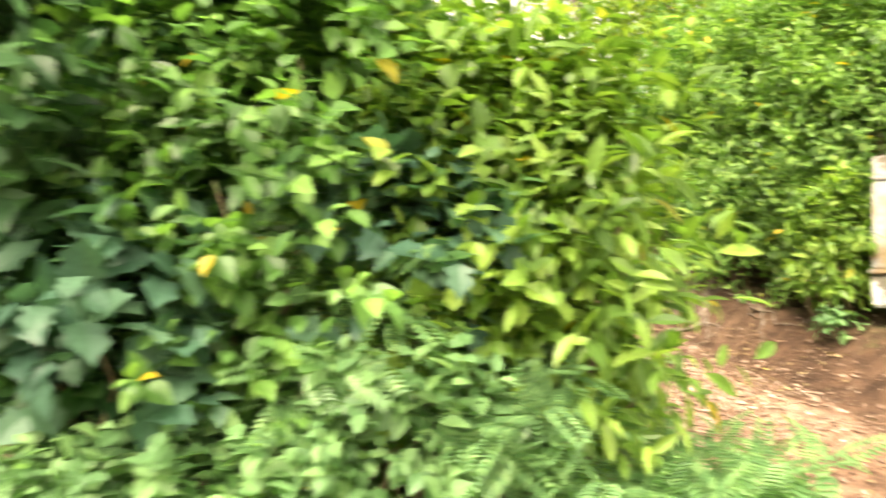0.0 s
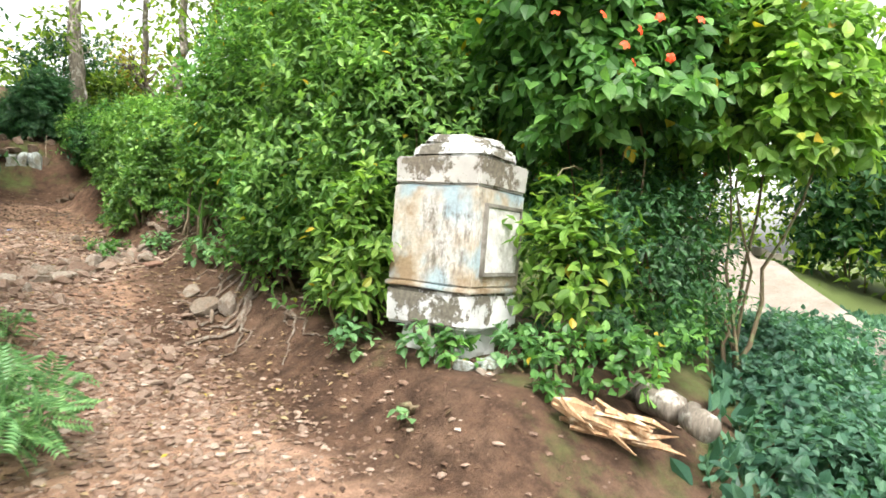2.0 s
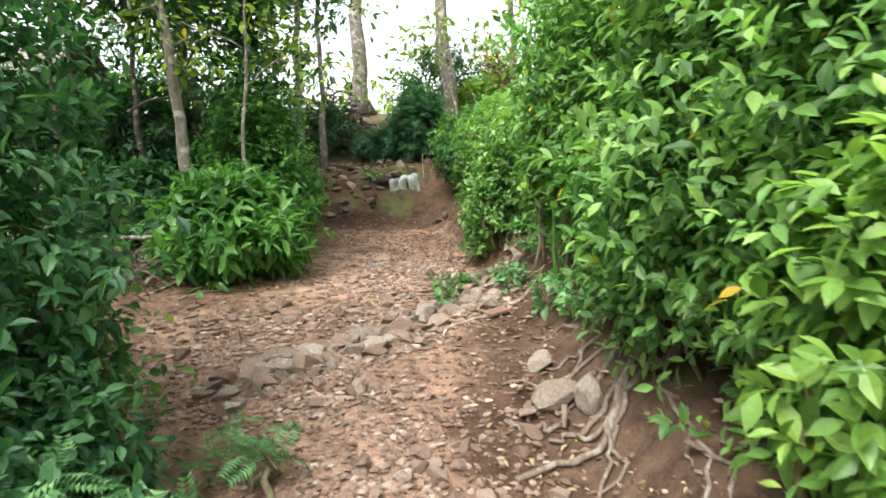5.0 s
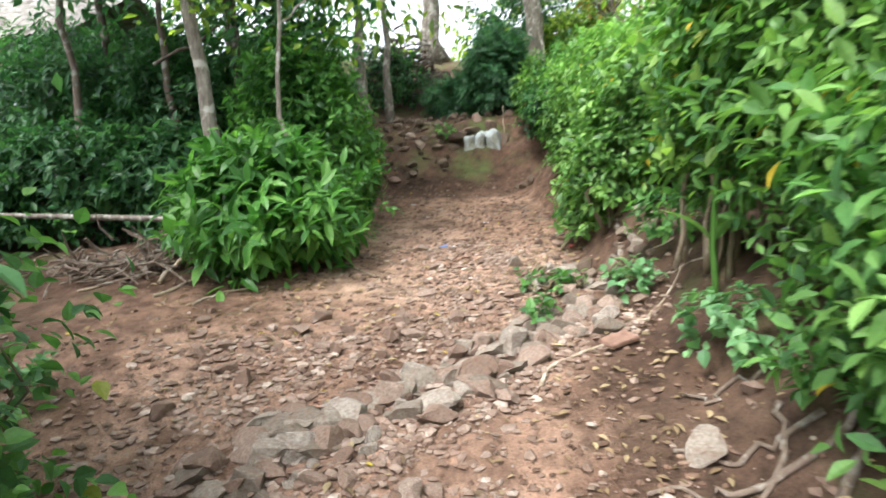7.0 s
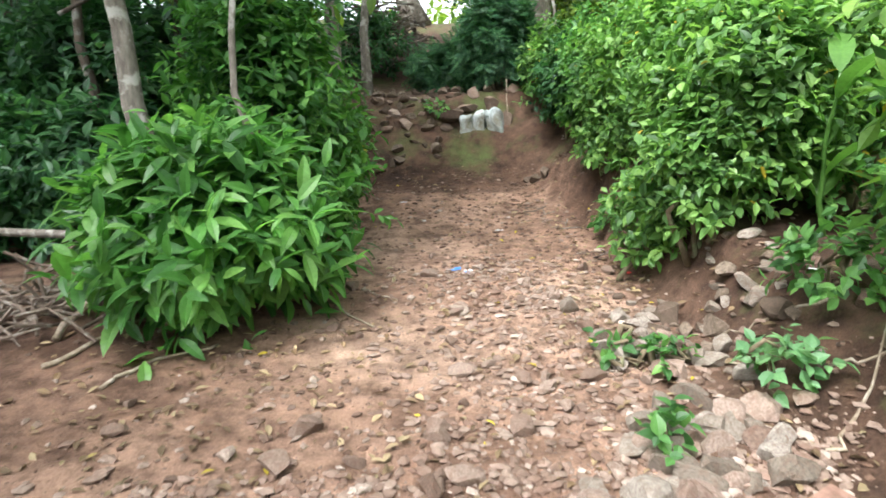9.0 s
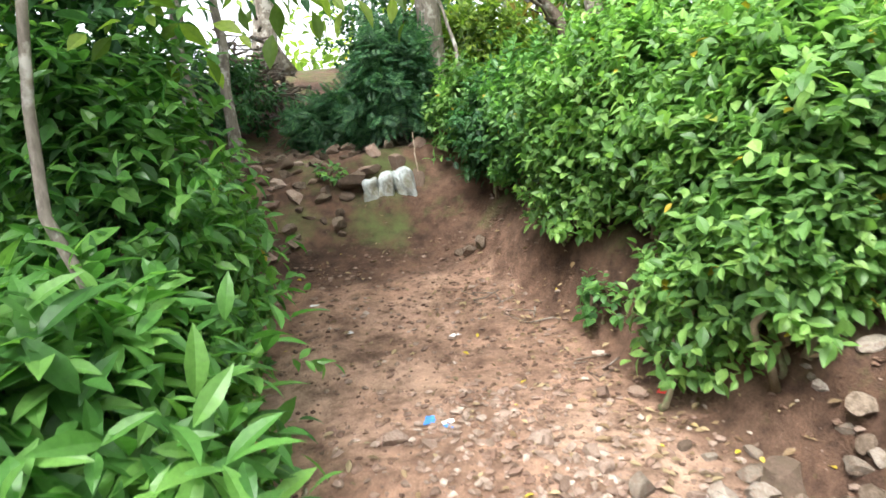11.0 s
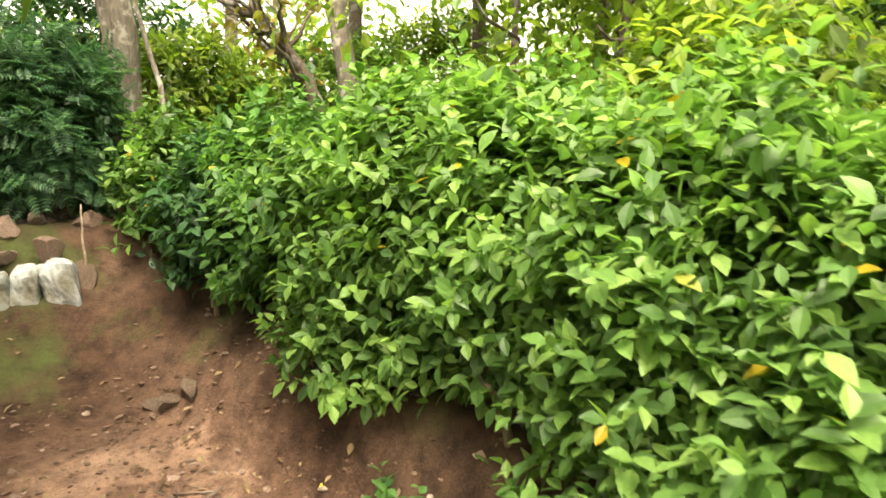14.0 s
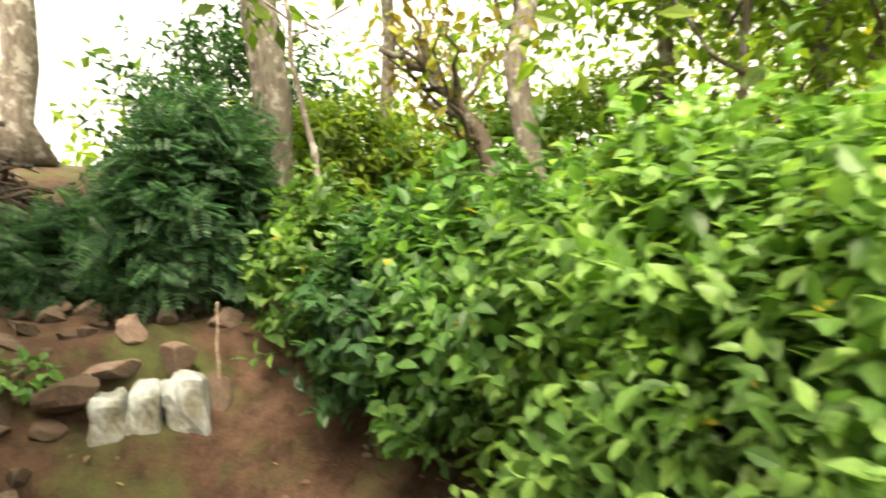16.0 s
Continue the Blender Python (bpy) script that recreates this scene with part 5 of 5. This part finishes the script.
shrub("gap_bush", (1.95, 5.75), (0.32, 0.3, 0.75), 260, "loose green bush in the hedge gap", LEAF_FRESH, OVATE, 0.13, seed=412, rise=0.25)

# ---- litter ----
def sheet(name, x, y, w, d, material, label, category, seed, lift=0.012):
    bm = bmesh.new()
    bmesh.ops.create_grid(bm, x_segments=8, y_segments=6, size=0.5)
    for q in bm.verts:
        k = 1 + 0.35 * noise.noise(q.co * 3 + Vector((seed, 0, 0)))
        q.co = Vector((q.co.x * w * k, q.co.y * d * k, lift + 0.25 * w * noise.noise(q.co * 4 + Vector((0, seed, 0))) ** 2))
    bmesh.ops.solidify(bm, geom=list(bm.faces), thickness=0.002)
    ob = part(name, bm, material)
    ob.location = (x, y, float(ground_z(x, y)))
    ob.rotation_euler = (0, 0, seed * 1.3)
    return tagged(ob, label, category)


BLUE = petal_material("blue_plastic", (0.06, 0.22, 0.62))
WHITE = petal_material("white_scrap", (0.75, 0.74, 0.72))
RED = petal_material("red_wrapper", (0.6, 0.05, 0.04))
sheet("wrapper", 0.34, 8.31, 0.09, 0.05, BLUE, "crumpled blue plastic wrapper on the soil", "litter", 1)
sheet("wrapper", 0.41, 8.2, 0.05, 0.03, BLUE, "torn blue plastic scrap on the soil", "litter", 2)
sheet("wrapper", 1.5, 8.1, 0.06, 0.05, RED, "crumpled red wrapper below the hedge", "litter", 3)
for k, (x, y) in enumerate([(0.14, 5.8), (0.42, 8.25), (0.1, 9.6), (-0.1, 10.1), (2.35, 7.0), (1.95, 6.75), (0.75, 9.3)]):
    sheet("scrap", x, y, 0.06, 0.04, WHITE, "small white scrap on the soil", "litter", 4 + k)
SLAB = stone_material("red_slab", [(0, (0.2, 0.12, 0.09)), (1, (0.24, 0.145, 0.105))], (0.14, 0.08, 0.055), 0.5)
sl = part("broken_tile", block(0.17, 0.12, 0.0, 0.025, bev=0.005, uneven=0.012, seed=9), SLAB)
sl.location = (1.34, 5.6, float(ground_z(1.34, 5.6)) + 0.02)
sl.rotation_euler = (0.1, -0.12, 0.4)
tagged(sl, "broken reddish flat tile lying on the soil", "tile")
DEAD = leaf_material("dead_leaf", (0.1, 0.06, 0.035), (0.18, 0.12, 0.07), (0.33, 0.25, 0.16), 0.7, 0.1, yellow=0.02)
g = np.random.default_rng(47)
n = 2400
u = g.random(n)
lx = np.where(u < 0.45, 1.35 + g.normal(size=n) * 0.3, np.where(u < 0.6, -0.9 + g.normal(size=n) * 0.6, 0.4 + g.normal(size=n) * 0.9))
ly = np.where(u < 0.45, 2.0 + 8.5 * g.random(n), np.where(u < 0.6, 5.8 + 1.6 * g.random(n), 0.5 + 11 * g.random(n)))
pos = np.stack([lx, ly, ground_z(lx, ly) + 0.008 + 0.012 * g.random(n)], -1)
lit = leaf_mesh("leaf_litter", pos, np.stack([g.normal(size=n), g.normal(size=n), g.normal(size=n) * 0.15], -1), np.stack([g.normal(size=n) * 0.25, g.normal(size=n) * 0.25, np.ones(n)], -1), 0.045 * (0.5 + g.random(n)), OVATE)
tagged(part("leaf_litter", lit, DEAD), "dry brown and yellow fallen leaves on the soil", "leaf litter", "", "stuff")

# ---- house beyond the thicket ----
house = thing("house", (-8.3, 14.2, float(ground_z(-8.3, 14.2))), "low pale house with a grey sheet roof behind the thicket", "house")
zh = -float(ground_z(-8.3, 14.2))
part("wall", block(5.0, 3.5, -0.3, 3.6 + zh, bev=0.02, uneven=0.0), PLASTER, house)
rv, rf = [], []
for i in range(81):
    x = -3.0 + 6.0 * i / 80
    zc = 0.02 * math.sin(i * 1.57)
    rv += [(x, -2.3, 3.6 + zh + zc), (x, 0, 4.7 + zh + zc), (x, 2.3, 3.6 + zh + zc)]
for i in range(80):
    rf += [(3 * i, 3 * i + 3, 3 * i + 4, 3 * i + 1), (3 * i + 1, 3 * i + 4, 3 * i + 5, 3 * i + 2)]
part("roof", raw_mesh("roof", rv, rf), CEMENT, house, "grey corrugated sheet roof")
